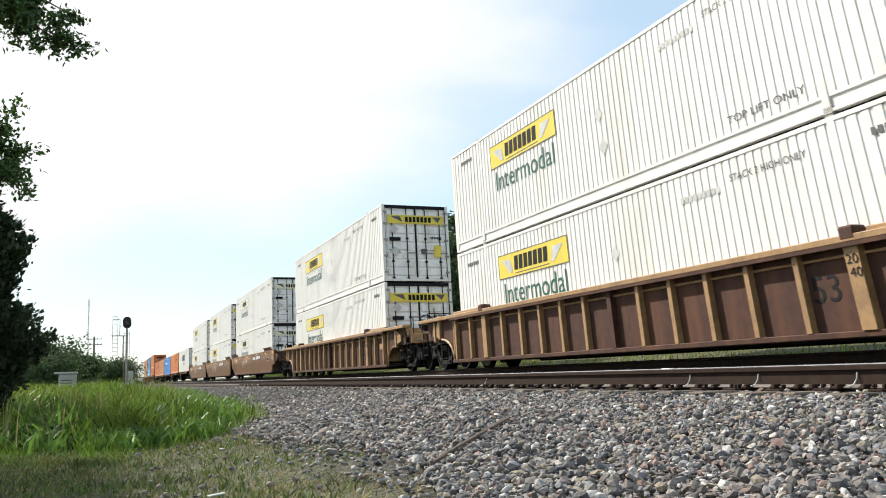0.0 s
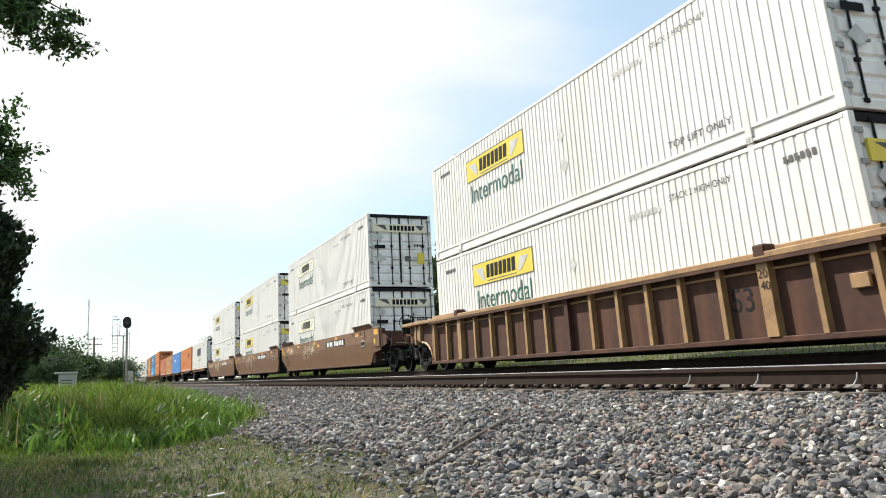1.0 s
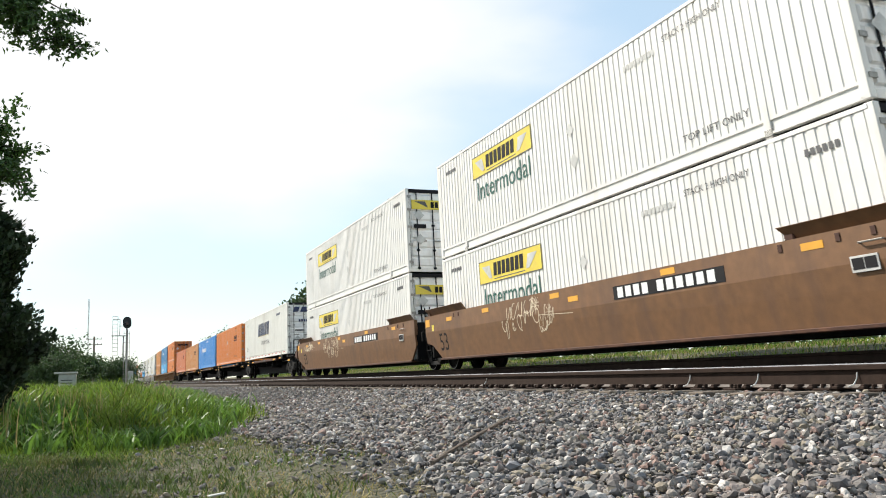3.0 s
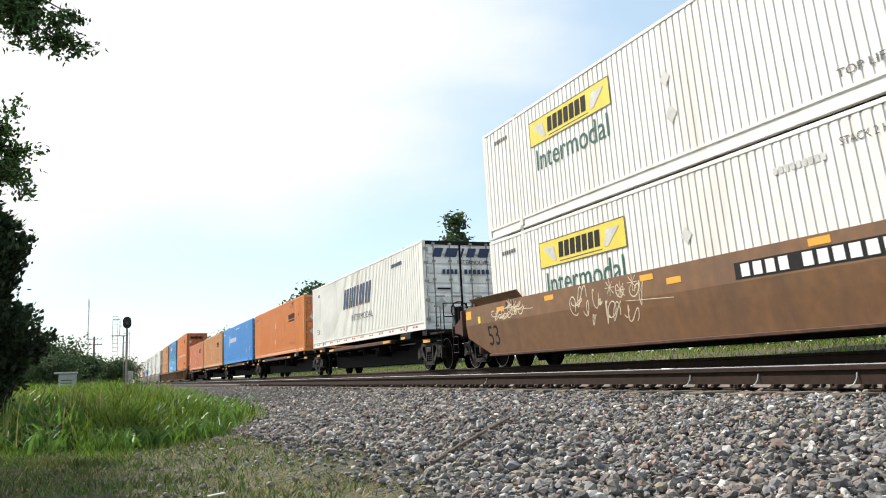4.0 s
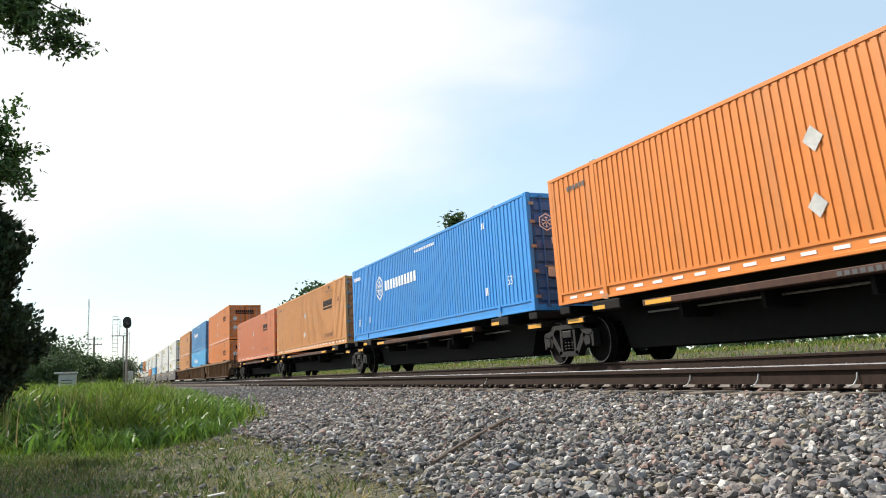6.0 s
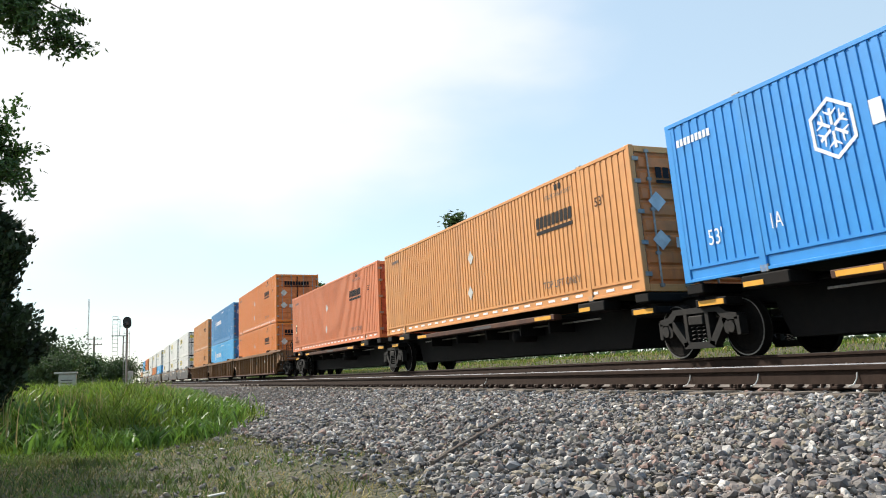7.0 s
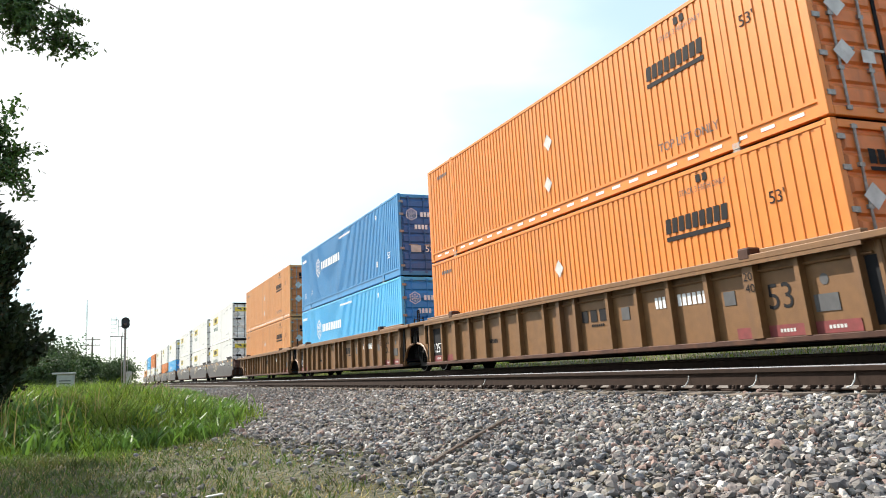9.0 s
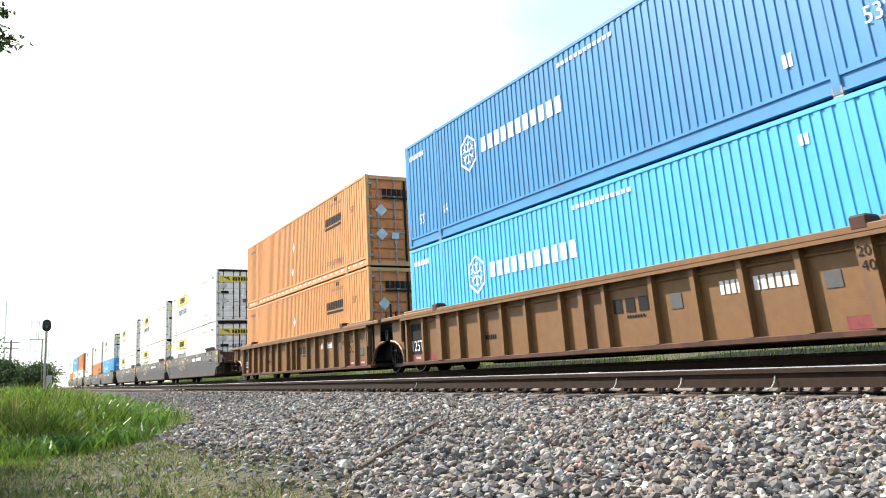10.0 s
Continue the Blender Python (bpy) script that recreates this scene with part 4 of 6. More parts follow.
BOX = {
    "yellow": container("white corrugated steel container with a yellow logo panel", "white", "white_door", marks_yellow("yellow"), rod="black", gasket="black", cut=(0.66, 0.69, 0.94), depth=0.0135),
    "faded": container("white corrugated container with a faded outlined logo panel", "white", "white_door", marks_yellow("faded_yellow"), rod="black", gasket="black", cut=(0.66, 0.69, 0.94), depth=0.0135),
    "cream": container("cream corrugated container with navy slanted logo bars", "cream", "white_door", marks_white, gasket="black", rod="steel", cut=(0.66, 0.69, 0.94), depth=0.0135),
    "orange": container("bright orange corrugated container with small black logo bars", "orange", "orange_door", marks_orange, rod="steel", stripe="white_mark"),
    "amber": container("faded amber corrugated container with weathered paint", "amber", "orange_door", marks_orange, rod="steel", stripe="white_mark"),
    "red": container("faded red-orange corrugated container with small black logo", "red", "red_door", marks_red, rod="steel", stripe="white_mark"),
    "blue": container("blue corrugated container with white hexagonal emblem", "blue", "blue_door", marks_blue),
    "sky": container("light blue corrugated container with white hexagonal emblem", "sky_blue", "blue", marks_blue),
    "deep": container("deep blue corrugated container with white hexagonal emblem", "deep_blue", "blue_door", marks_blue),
}

# ================= train: trucks and cars =================
WHEEL_R = 0.483
WHEELSETS = []


def wheel_shape():
    s = Shape()
    for side in (-1, 1):
        # hub, plate, rim, tread and flange; the outer face looks away from the track's centre
        prof = [(0.09, 0.0), (0.09, 0.13), (0.06, 0.15), (0.02, 0.30), (0.03, 0.40), (0.068, 0.415), (0.068, 0.478), (-0.05, 0.486), (-0.062, 0.508),
                (-0.075, 0.508), (-0.08, 0.48), (-0.08, 0.41), (-0.03, 0.39), (-0.04, 0.2), (-0.08, 0.14), (-0.08, 0.08)]
        s.lathe([(side * (0.745 + y), r) for y, r in prof], 36)
        # bolted bearing cap
        s.lathe([(side * (0.98), 0.0), (side * 0.98, 0.085), (side * 0.93, 0.11), (side * 0.83, 0.11)], 14)
        for i in range(3):
            a = i * 2 * math.pi / 3
            s.box(math.cos(a) * 0.055 - 0.015, math.cos(a) * 0.055 + 0.015, min(side * 0.97, side * 0.995), max(side * 0.97, side * 0.995),
                  math.sin(a) * 0.055 - 0.015, math.sin(a) * 0.055 + 0.015)
    s.tube((0, -0.9, 0), (0, 0.9, 0), 0.085, n=14)
    return s


WHEEL_MESH = wheel_shape().mesh("wheelset", M["wheel"])


TREAD_MESH = Shape().lathe([(0.8145, 0.452), (0.8145, 0.474)], 36).mesh("worn_rim", M["tread"])


def side_frame_shape():
    """The cast side frame of a freight truck, in the plane y = 0, 0.16 deep."""
    s = Shape()
    a, b = -0.08, 0.08
    out = [
        [(-1.06, 0.60), (-0.72, 0.60), (-0.55, 0.76), (0.55, 0.76), (0.72, 0.60), (1.06, 0.60), (1.06, 0.70), (0.80, 0.74), (0.62, 0.86), (-0.62, 0.86), (-0.80, 0.74), (-1.06, 0.70)],
        [(-0.80, 0.62), (-0.64, 0.66), (-0.28, 0.24), (-0.40, 0.18)],
        [(0.80, 0.62), (0.64, 0.66), (0.28, 0.24), (0.40, 0.18)],
        [(-0.42, 0.16), (0.42, 0.16), (0.42, 0.27), (-0.42, 0.27)],
        [(-0.34, 0.27), (-0.25, 0.27), (-0.25, 0.76), (-0.34, 0.76)],
        [(0.25, 0.27), (0.34, 0.27), (0.34, 0.76), (0.25, 0.76)],
        [(-1.10, 0.36), (-1.02, 0.34), (-0.98, 0.62), (-1.10, 0.66)],
        [(1.10, 0.36), (1.02, 0.34), (0.98, 0.62), (1.10, 0.66)],
        [(-0.80, 0.36), (-0.72, 0.40), (-0.68, 0.62), (-0.80, 0.62)],
        [(0.80, 0.36), (0.72, 0.40), (0.68, 0.62), (0.80, 0.62)],
    ]
    for o in out:
        s.prism(o, a, b)
    for x in (-0.89, 0.89):
        s.lathe([(-0.10, 0.0), (-0.10, 0.10), (0.08, 0.12)], 12, (x, 0, 0.483))
    s.box(-0.20, 0.20, -0.10, 0.10, 0.56, 0.72, 0.015)
    return s


FRAME_MESH = side_frame_shape().mesh("side_frame", M["cast"])


def spring_shape():
    s = Shape()
    for cx in (-0.15, 0.0, 0.15):
        pts = [(cx + 0.055 * math.cos(t * 0.9), 0.055 * math.sin(t * 0.9), 0.27 + t * 0.29 / 30) for t in range(31)]
        s.path(pts, 0.014, 5)
    return s


SPRING_MESH = spring_shape().mesh("spring_nest", M["cast"])


def bolster_shape():
    s = Shape().box(-0.22, 0.22, -0.95, 0.95, 0.44, 0.70, 0.03).box(-0.34, 0.34, -0.3, 0.3, 0.62, 0.80, 0.03)
    s.box(-0.70, -0.62, -0.85, 0.85, 0.36, 0.46, 0.01).box(0.62, 0.70, -0.85, 0.85, 0.36, 0.46, 0.01)
    return s


BOLSTER_MESH = bolster_shape().mesh("truck", M["cast"])


def truck(car, x, turning):
    t = part("truck", BOLSTER_MESH, None, car, "two-axle cast steel truck")
    t.location = (x, 0, 0)
    for s in (-1, 1):
        f = part("side_frame", FRAME_MESH, None, t, "cast steel side frame")
        f.location = (0, s * 0.99, 0)
        g = part("spring_nest", SPRING_MESH, None, t, "coil springs")
        g.location = (0, s * 1.0, 0)
    for k in (-0.89, 0.89):
        w = part("wheelset", WHEEL_MESH, None, t, "solid steel wheels on an axle")
        w.location = (k, 0, WHEEL_R)
        for turned in (0, 180):
            rim = part("worn_rim", TREAD_MESH, None, t, "bright worn rim")
            rim.matrix_basis = pose(k, 0, WHEEL_R, 0, 0, turned)
        if turning:
            WHEELSETS.append((w, k))
    return t


def ladder(car, x, y, z0, z1, mat="cast", width=0.36, rungs=4):
    s = Shape()
    for a in (-width / 2, width / 2):
        s.tube((x + a, y, z0), (x + a, y, z1), 0.013)
    for i in range(rungs):
        z = z0 + (z1 - z0) * (i + 0.15) / rungs
        s.tube((x - width / 2, y, z), (x + width / 2, y, z), 0.011)
    part("ladder", s, M[mat], car, "steel grab ladder")


def hand_brake(car, x, y, z):
    s = Shape()
    pts = [(x, y + 0.27 * math.cos(i * math.pi / 10), z + 0.27 * math.sin(i * math.pi / 10)) for i in range(21)]
    s.path(pts, 0.018, 6)
    for i in range(5):
        s.tube((x, y, z), (x, y + 0.27 * math.cos(i * 1.2566), z + 0.27 * math.sin(i * 1.2566)), 0.012)
    s.box(x - 0.16, x - 0.02, y - 0.14, y + 0.14, z - 0.42, z + 0.12, 0.02)
    part("brake_wheel", s, M["black_frame"], car, "spoked hand brake wheel")


def coupler(car, x, way):
    s = Shape().box(min(x, x + way * 0.55), max(x, x + way * 0.55), -0.09, 0.09, 0.72, 0.92, 0.02)
    s.box(min(x + way * 0.5, x + way * 0.85), max(x + way * 0.5, x + way * 0.85), -0.16, 0.16, 0.68, 0.98, 0.03)
    part("coupler", s, M["cast"], car, "knuckle coupler")
    h = [(x, 0.3, 0.8), (x + way * 0.2, 0.3, 0.62), (x + way * 0.5, 0.22, 0.5), (x + way * 0.85, 0.1, 0.62)]
    part("air_hose", Shape().path(h, 0.025), M["dark_gap"], car, "sagging black air hose")


def end_platform(car, x0, x1, body, free):
    """The deck over a truck, from the well's end at x0 to x1."""
    lo, hi = min(x0, x1), max(x0, x1)
    w = 1 if x1 > x0 else -1
    body = body if free else "black_frame"
    s = Shape().box(lo, hi, -0.62, 0.62, 0.86, 1.12, 0.03).box(lo, hi, -1.25, 1.25, 1.12, 1.17, 0.01)
    s.box(x1 - w * 0.02 - 0.05, x1 - w * 0.02 + 0.05, -1.35, 1.35, 0.88, 1.2, 0.02)
    part("end_platform", s, M[body], car, "deck over the truck")
    if not free:
        for y in (-1.2, 1.2):
            r = Shape().tube((x1 - w * 0.05, y, 0.55), (x1 - w * 0.05, y, 1.95), 0.022).tube((x1 + w * 0.3, y, 0.55), (x1 + w * 0.3, y, 1.7), 0.022)
            for z in (0.6, 0.95, 1.3, 1.65):
                r.tube((x1 - w * 0.05, y, z), (x1 + w * 0.3, y, z), 0.016)
            part("step_ladder", r, M["black_frame"], car, "black step ladder at the joint")
        part("joint_casting", Shape().box(x1 - 0.4, x1 + 0.4, -1.0, 1.0, 0.66, 1.1, 0.05), M["black_frame"], car, "black articulated joint")
    for y in (-1.38, 1.38) if free else ():
        q = x0 + w * 1.05
        part("end_post", Shape().box(q - 0.07, q + 0.07, y - 0.07, y + 0.07, 0.86, 1.56, 0.015), M[body], car, "end post of the side")
        part("corner_gusset", Shape().prism([(q, 0.90), (q + w * 0.55, 0.98), (q + w * 0.55, 1.18), (q, 1.40)], y - 0.05, y + 0.05), M[body], car)
    part("drawbar", Shape().box(lo - 0.1, hi + 0.1, -0.2, 0.2, 0.62, 0.88, 0.02), M["black_frame"], car, "dark drawbar housing")
    part("bulkhead", Shape().box(x0 - 0.05, x0 + 0.05, -1.4, 1.4, 0.35, 1.52, 0.02), M[body], car)
    if free:
        r = Shape()
        for y in (-1.2, -0.45, 0.45, 1.2):
            r.tube((x1 - w * 0.15, y, 1.17), (x1 - w * 0.15, y, 2.05 if abs(y) < 1 else 1.75), 0.018)
        for y in (-1.2, 0.45):
            r.tube((x1 - w * 0.15, y, 1.75), (x1 - w * 0.15, y + 0.75, 1.75), 0.016)
        part("handrail", r, M["cast"], car, "end handrails")
        coupler(car, x1, w)
        for y in (-1.36, 1.36):
            ladder(car, x1 - w * 0.25, y, 0.42, 1.3, rungs=4)
            ladder(car, x1 - w * 1.05, y, 0.40, 1.15, rungs=3, width=0.42)
        part("cut_lever", Shape().path([(x1 - w * 0.02, -1.3, 1.0), (x1 + w * 0.12, -0.9, 0.98), (x1 + w * 0.12, -0.25, 0.98), (x1 + w * 0.3, -0.12, 1.0)], 0.014), M["steel"], car, "uncoupling lever")


def ribbed_well(label, body, chord, free_front, free_back, panel_marks=None, inner=1.0, number_at=-2.92):
    """A well car with outside posts; its container's leading end is at x = 0."""
    c = thing("well_car", label, "freight car", group="cars of the freight train")
    x0, x1 = -16.55, 0.4
    xe0, xe1 = (-19.3 if free_back else -18.0), (2.85 if free_front else 1.5)
    for s in (-1, 1):
        # sheet with arched ends over the trucks
        curve = [(0.0, 0.22), (0.05, 0.42), (0.17, 0.60), (0.36, 0.74), (0.62, 0.83), (0.95, 0.87)]
        arch = [(xe0 + 0.55, 0.87)] + [(x0 - a, b) for a, b in reversed(curve)] + [(x1 + a, b) for a, b in curve] + [(xe1 - 0.55, 0.87), (xe1 - 0.55, 1.40), (xe0 + 0.55, 1.40)]
        for e, w in ((x0, -1), (x1, 1)):
            part("arch_edge", Shape().path([(e + w * a, s * 1.40, b - 0.01) for a, b in curve], 0.035, 6), M[chord], c, "curved edge over the truck")
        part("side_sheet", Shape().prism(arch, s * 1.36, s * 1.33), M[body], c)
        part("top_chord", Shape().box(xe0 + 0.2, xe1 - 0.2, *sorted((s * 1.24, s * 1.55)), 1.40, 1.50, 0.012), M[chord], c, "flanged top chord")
        part("top_lip", Shape().box(x0 + 0.1, x1 - 0.1, *sorted((s * 1.51, s * 1.55)), 1.345, 1.40), M[body], c)
        part("bottom_chord", Shape().box(x0, x1, *sorted((s * 1.26, s * 1.47)), 0.16, 0.25, 0.012), M["dark_brown"], c, "bottom chord")
        for a, b in ((-1.7, 0.25), (-16.4, -14.4)):
            part("container_guide", Shape().box(a, b, *sorted((s * 1.31, s * 1.44)), 1.50, 1.58, 0.015), M[chord], c, "raised container guide")
        for x in (-1.93, -14.2):
            part("locking_pocket", Shape().box(x - 0.14, x + 0.14, *sorted((s * 1.30, s * 1.555)), 1.42, 1.62, 0.03), M["dark_brown"], c, "locking pocket")
        for k in (0.0, inner, 2.0, 3.0, 4.0, 5.05, 6.1, 7.1, 8.15):
            for x in {-8.08 - k, -8.08 + k}:
                wide = 0.12 if k == 6.1 else 0.075 if k == 0.0 else 0.05
                r = Shape().prism([(x - wide, 0.25), (x + wide, 0.25), (x + wide, 1.38), (x - wide, 1.38)], s * 1.361, s * (1.49 if k == 6.1 else 1.475))
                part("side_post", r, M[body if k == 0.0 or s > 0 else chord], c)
        part("air_pipe", Shape().tube((x0 + 0.1, s * 1.385, 1.25), (x1 - 0.1, s * 1.385, 1.25), 0.022, n=6), M[chord], c, "pipe along the side sheet")
        for x in (xe1 - 1.35, xe0 + 1.35):
            part("side_post", Shape().box(x - 0.05, x + 0.05, *sorted((s * 1.36, s * 1.46)), 0.80, 1.38), M[chord], c)
    part("well_floor", Shape().box(x0, x1, -1.26, 1.26, 0.20, 0.30), M["dark_gap"], c, "dark well floor")
    end_platform(c, x1, xe1, chord, free_front)
    end_platform(c, x0, xe0, chord, free_back)
    part("panel_number", side_words(Shape(), "53", number_at, 0.66, 0.38, 0.50, -1.366), M["black"], c, "dark stencilled number")
    part("panel_number", side_words(Shape(), "20", -2.08, 1.12, 0.13, 0.2, -1.497), M["black"], c, "dark stencilled number")
    part("panel_number", side_words(Shape(), "40", -2.06, 0.94, 0.13, 0.2, -1.497), M["black"], c, "dark stencilled number")
    if not panel_marks:
        part("placard_box", Shape().box(-0.45, -0.13, -1.43, -1.371, 0.80, 1.0, 0.01), M["ochre"], c, "small ochre defect card box")
    if panel_marks:
        panel_marks(c)
    return c


def gold_marks(c):
    part("data_panel", Shape().box(-16.12, -15.28, -1.368, -1.361, 0.30, 1.22), M["black"], c, "black data panel")
    part("panel_number", side_words(Shape(), "125T", -16.06, 0.52, 0.27, 0.70, -1.372), M["white_mark"], c, "white stencilled words")
    part("data_panel", Shape().box(0.13, 0.38, -1.368, -1.361, 0.32, 1.22), M["black"], c, "black data panel")
    part("data_plate", Shape().box(-0.86, -0.42, -1.372, -1.361, 0.56, 0.80), M["grey_mark"], c, "dark grey data plate")
    part("emblem", Shape().lathe([(-0.004, 0.0), (-0.004, 0.08), (0.0, 0.08)], 16, (-0.62, -1.363, 1.0)), M["grey_mark"], c, "round dark stencil")
    for a, b in ((-16.12, -15.28), (-15.05, -14.45), (-2.55, -2.12), (-1.84, -1.06), (-0.92, -0.12)):
        p = part("red_patch", Shape().box(a, b, -1.371, -1.362, 0.26, 0.43), M["maroon"], c, "dark red patch")
        if b - a > 0.7:
            part("code_marking", bars(Shape(), (a + b) / 2 - 0.16, 0.32, 0.05, 0.32, -1.374, 5), M["pale_mark"], p, "pale code bars")
    part("code_marking", bars(Shape(), -4.62, 0.90, 0.2, 0.46, -1.37, 4), M["white_mark"], c, "white code bars")
    part("code_marking", bars(Shape(), -3.95, 0.90, 0.2, 0.82, -1.37, 6), M["white_mark"], c, "white code bars")
    logo_row(c, "black", "dark logo bar", -7.25, 0.82, 0.24, 1.05, -1.37, 3, 0, 0.3)
    part("data_plate", Shape().box(-5.75, -5.48, -1.370, -1.361, 0.78, 1.02), M["grey_mark"], c, "dark grey data plate")
    part("data_plate", Shape().box(-2.75, -2.48, -1.370, -1.361, 0.80, 1.02), M["grey_mark"], c, "dark grey data plate")
    part("code_marking", bars(Shape(), -12.1, 0.62, 0.1, 0.6, -1.37, 7), M["black"], c, "dark code bars")
    part("code_marking", bars(Shape(), -6.9, 0.72, 0.05, 0.5, -1.37, 7), M["black"], c, "dark code bars")


def scribble(seed, x, z, w, h, y):
    """Looping spray-paint strokes inside a box; no readable writing."""
    rnd = random.Random(seed)
    s = Shape()
    for k in range(15):
        cx, cz = x + w * (k + 0.5) / 15, z + h * rnd.uniform(0.15, 0.85)
        a, b, ph = rnd.uniform(0.05, 0.2), rnd.uniform(0.08, 0.3) * h, rnd.uniform(0, 6)
        pts = [(cx + a * math.cos(ph + t * 0.5) + 0.012 * t, y, cz + b * math.sin(ph + t * (0.5 + 0.12 * k % 0.3))) for t in range(13)]
        s.path(pts, 0.016, 4)
    s.tube((x + w * 0.8, y, z + h * 0.5), (x + w * 1.35, y, z + h * 0.42), 0.01, n=4)
    for k in range(3):
        cx, cz = x + w * rnd.uniform(0.6, 1.0), z + h * rnd.uniform(0.5, 1.0)
        for i in range(4):
            q = i * math.pi / 4
            s.tube((cx - 0.17 * math.cos(q), y, cz - 0.17 * math.sin(q)), (cx + 0.17 * math.cos(q), y, cz + 0.17 * math.sin(q)), 0.010, n=4)
    return s


def lay_on(shape, raise_by=0.004):
    """Presses marks on to the folded side of a smooth car."""
    def sheet(z):
        return -1.47 if z > 1.12 else -1.36 - 0.11 * (max(z, 0.33) - 0.33) / 0.79
    mean = sum(p[1] for p in shape.v) / len(shape.v)
    shape.v = [(x, sheet(z) - raise_by + (y - mean) * 0.12, z) for x, y, z in shape.v]
    return shape


def smooth_well(label, body, free_front, free_back, seed):
    """A well car with plain sides that fold inwards below a crease."""
    c = thing("well_car", label, "freight car", group="cars of the freight train")
    xe0, xe1 = (-19.0 if free_back else -17.75), (2.7 if free_front else 1.15)
    x0, x1 = -17.0, 0.75
    xs0, xs1 = (-17.65 if free_back else xe0 + 0.35), (1.65 if free_front else xe1 - 0.35)
    for s in (-1, 1):
        yo, yi = s * 1.47, s * 1.36
        top, crease = 1.60, 1.12
        sh = Shape()
        # upper band over the full length, folded lower band, angled cut-outs at the ends
        up = [(xs0, crease), (xs1, crease), (xs1, top), (xs0, top)]
        sh.add([(x, yo, z) for x, z in up] + [(x, yi, z) for x, z in up], [(0, 1, 2, 3), (7, 6, 5, 4), (2, 6, 7, 3), (1, 5, 6, 2), (0, 3, 7, 4)])
        part("side_sheet", sh, M[body], c)
        lo = Shape()
        q = [(xs0, crease, yo), (xs1, crease, yo), (xs1, 0.80, s * 1.43), (x1 - 0.05, 0.72, s * 1.42), (x1 - 0.65, 0.33, s * 1.36), (x0 + 0.65, 0.33, s * 1.36), (x0 + 0.05, 0.72, s * 1.42), (xs0, 0.80, s * 1.43)]
        lo.add([(x, y, z) for x, z, y in q] + [(x, y - s * 0.05, z) for x, z, y in q], [(0, 1, 2, 3), (0, 3, 4, 5), (0, 5, 6, 7), (11, 10, 9, 8), (13, 12, 11, 8), (15, 14, 13, 8)] + [(i, (i + 1) % 8, 8 + (i + 1) % 8, 8 + i) for i in range(1, 7)])
        part("lower_sheet", lo, M[body], c, "lower sheet folded inwards")
        part("bottom_flange", Shape().box(x0 + 0.6, x1 - 0.6, *sorted((s * 1.22, s * 1.40)), 0.27, 0.33, 0.01), M["dark_brown"], c, "bottom flange")
        for a, b in ((-1.95, 0.55), (-17.2, -14.3)):
            # plate that leans outwards towards its top
            q = [(a + 0.12, 1.60, 1.40), (b, 1.60, 1.40), (b, 1.79, 1.54), (a, 1.79, 1.54)]
            g = Shape().add([(x, s * y, z) for x, z, y in q] + [(x, s * (y - 0.03), z + 0.012) for x, z, y in q],
                            [(0, 1, 2, 3), (7, 6, 5, 4)] + [(i, (i + 1) % 4, 4 + (i + 1) % 4, 4 + i) for i in range(4)])
            part("container_guide", g, M[body], c, "flared container guide")
            for x in (a + 0.5, b - 0.4):
                part("guide_rib", Shape().prism([(1.40, 1.60), (1.54, 1.795), (1.37, 1.795), (1.36, 1.60)] if s > 0 else [(-1.40, 1.60), (-1.54, 1.795), (-1.37, 1.795), (-1.36, 1.60)], x - 0.02, x + 0.02, "x"), M[body], c)
            part("guide_bracket", Shape().box(a + 0.05, a + 0.25, *sorted((s * 1.33, s * 1.47)), 1.58, 1.70, 0.02), M["dark_brown"], c)
    part("well_floor", Shape().box(x0 + 0.6, x1 - 0.6, -1.26, 1.26, 0.29, 0.36), M["dark_gap"], c, "dark well floor")
    end_platform(c, x1, xe1, "dark_brown", free_front)
    end_platform(c, x0, xe0, "dark_brown", free_back)
    for a, b in ((xs1 - 0.76, xs1 + 0.02),):
        if free_front:
            for q in (-1.488, 1.464):
                part("end_box", Shape().box(a, b, q, q + 0.024, 0.93, 1.61, 0.006), M[body], c, "raised plate over the truck")
            part("yellow_patch", Shape().box(a + 0.12, a + 0.62, -1.493, -1.486, 1.36, 1.55), M["patch"], c, "orange-yellow reflective patch")
            part("sticker", Shape().box(a + 0.12, a + 0.27, -1.493, -1.486, 1.04, 1.22), M["yellow"], c, "yellow sticker")
    for x in (-0.78,):
        f = part("card_box", Shape().box(x, x + 0.46, -1.484, -1.468, 0.99, 1.21, 0.004), M["pale_mark"], c, "pale framed card box")
        for k in (0.03, 0.24):
            part("card_slot", Shape().box(x + k, x + k + 0.19, -1.489, -1.483, 1.03, 1.18), M["black"], f, "black card slot")
    part("grab_handle", Shape().path([(-0.55, -1.47, 1.36), (-0.55, -1.52, 1.37), (-0.15, -1.52, 1.37), (-0.15, -1.47, 1.36)], 0.014), M["steel"], c, "small steel grab handle")
    for x in (-2.05, -0.95, -0.35, -14.7, -15.05):
        part("weld_lug", Shape().box(x, x + 0.09, -1.482, -1.468, 1.44, 1.56, 0.005), M["dark_brown"], c, "small welded lug")
    y = -1.4755
    part("panel_number", lay_on(side_words(Shape(), "53", -16.3, 0.54, 0.5, 0.64, -1.475)), M["black"], c, "large dark stencilled number")
    p = part("number_plate", Shape().box(-6.6, -3.3, y, -1.469, 1.16, 1.42), M["black"], c, "black plate with pale code bars")
    part("code_marking", bars(Shape(), -6.45, 1.19, 0.20, 1.1, y - 0.003, 4), M["white_mark"], p, "white code bars")
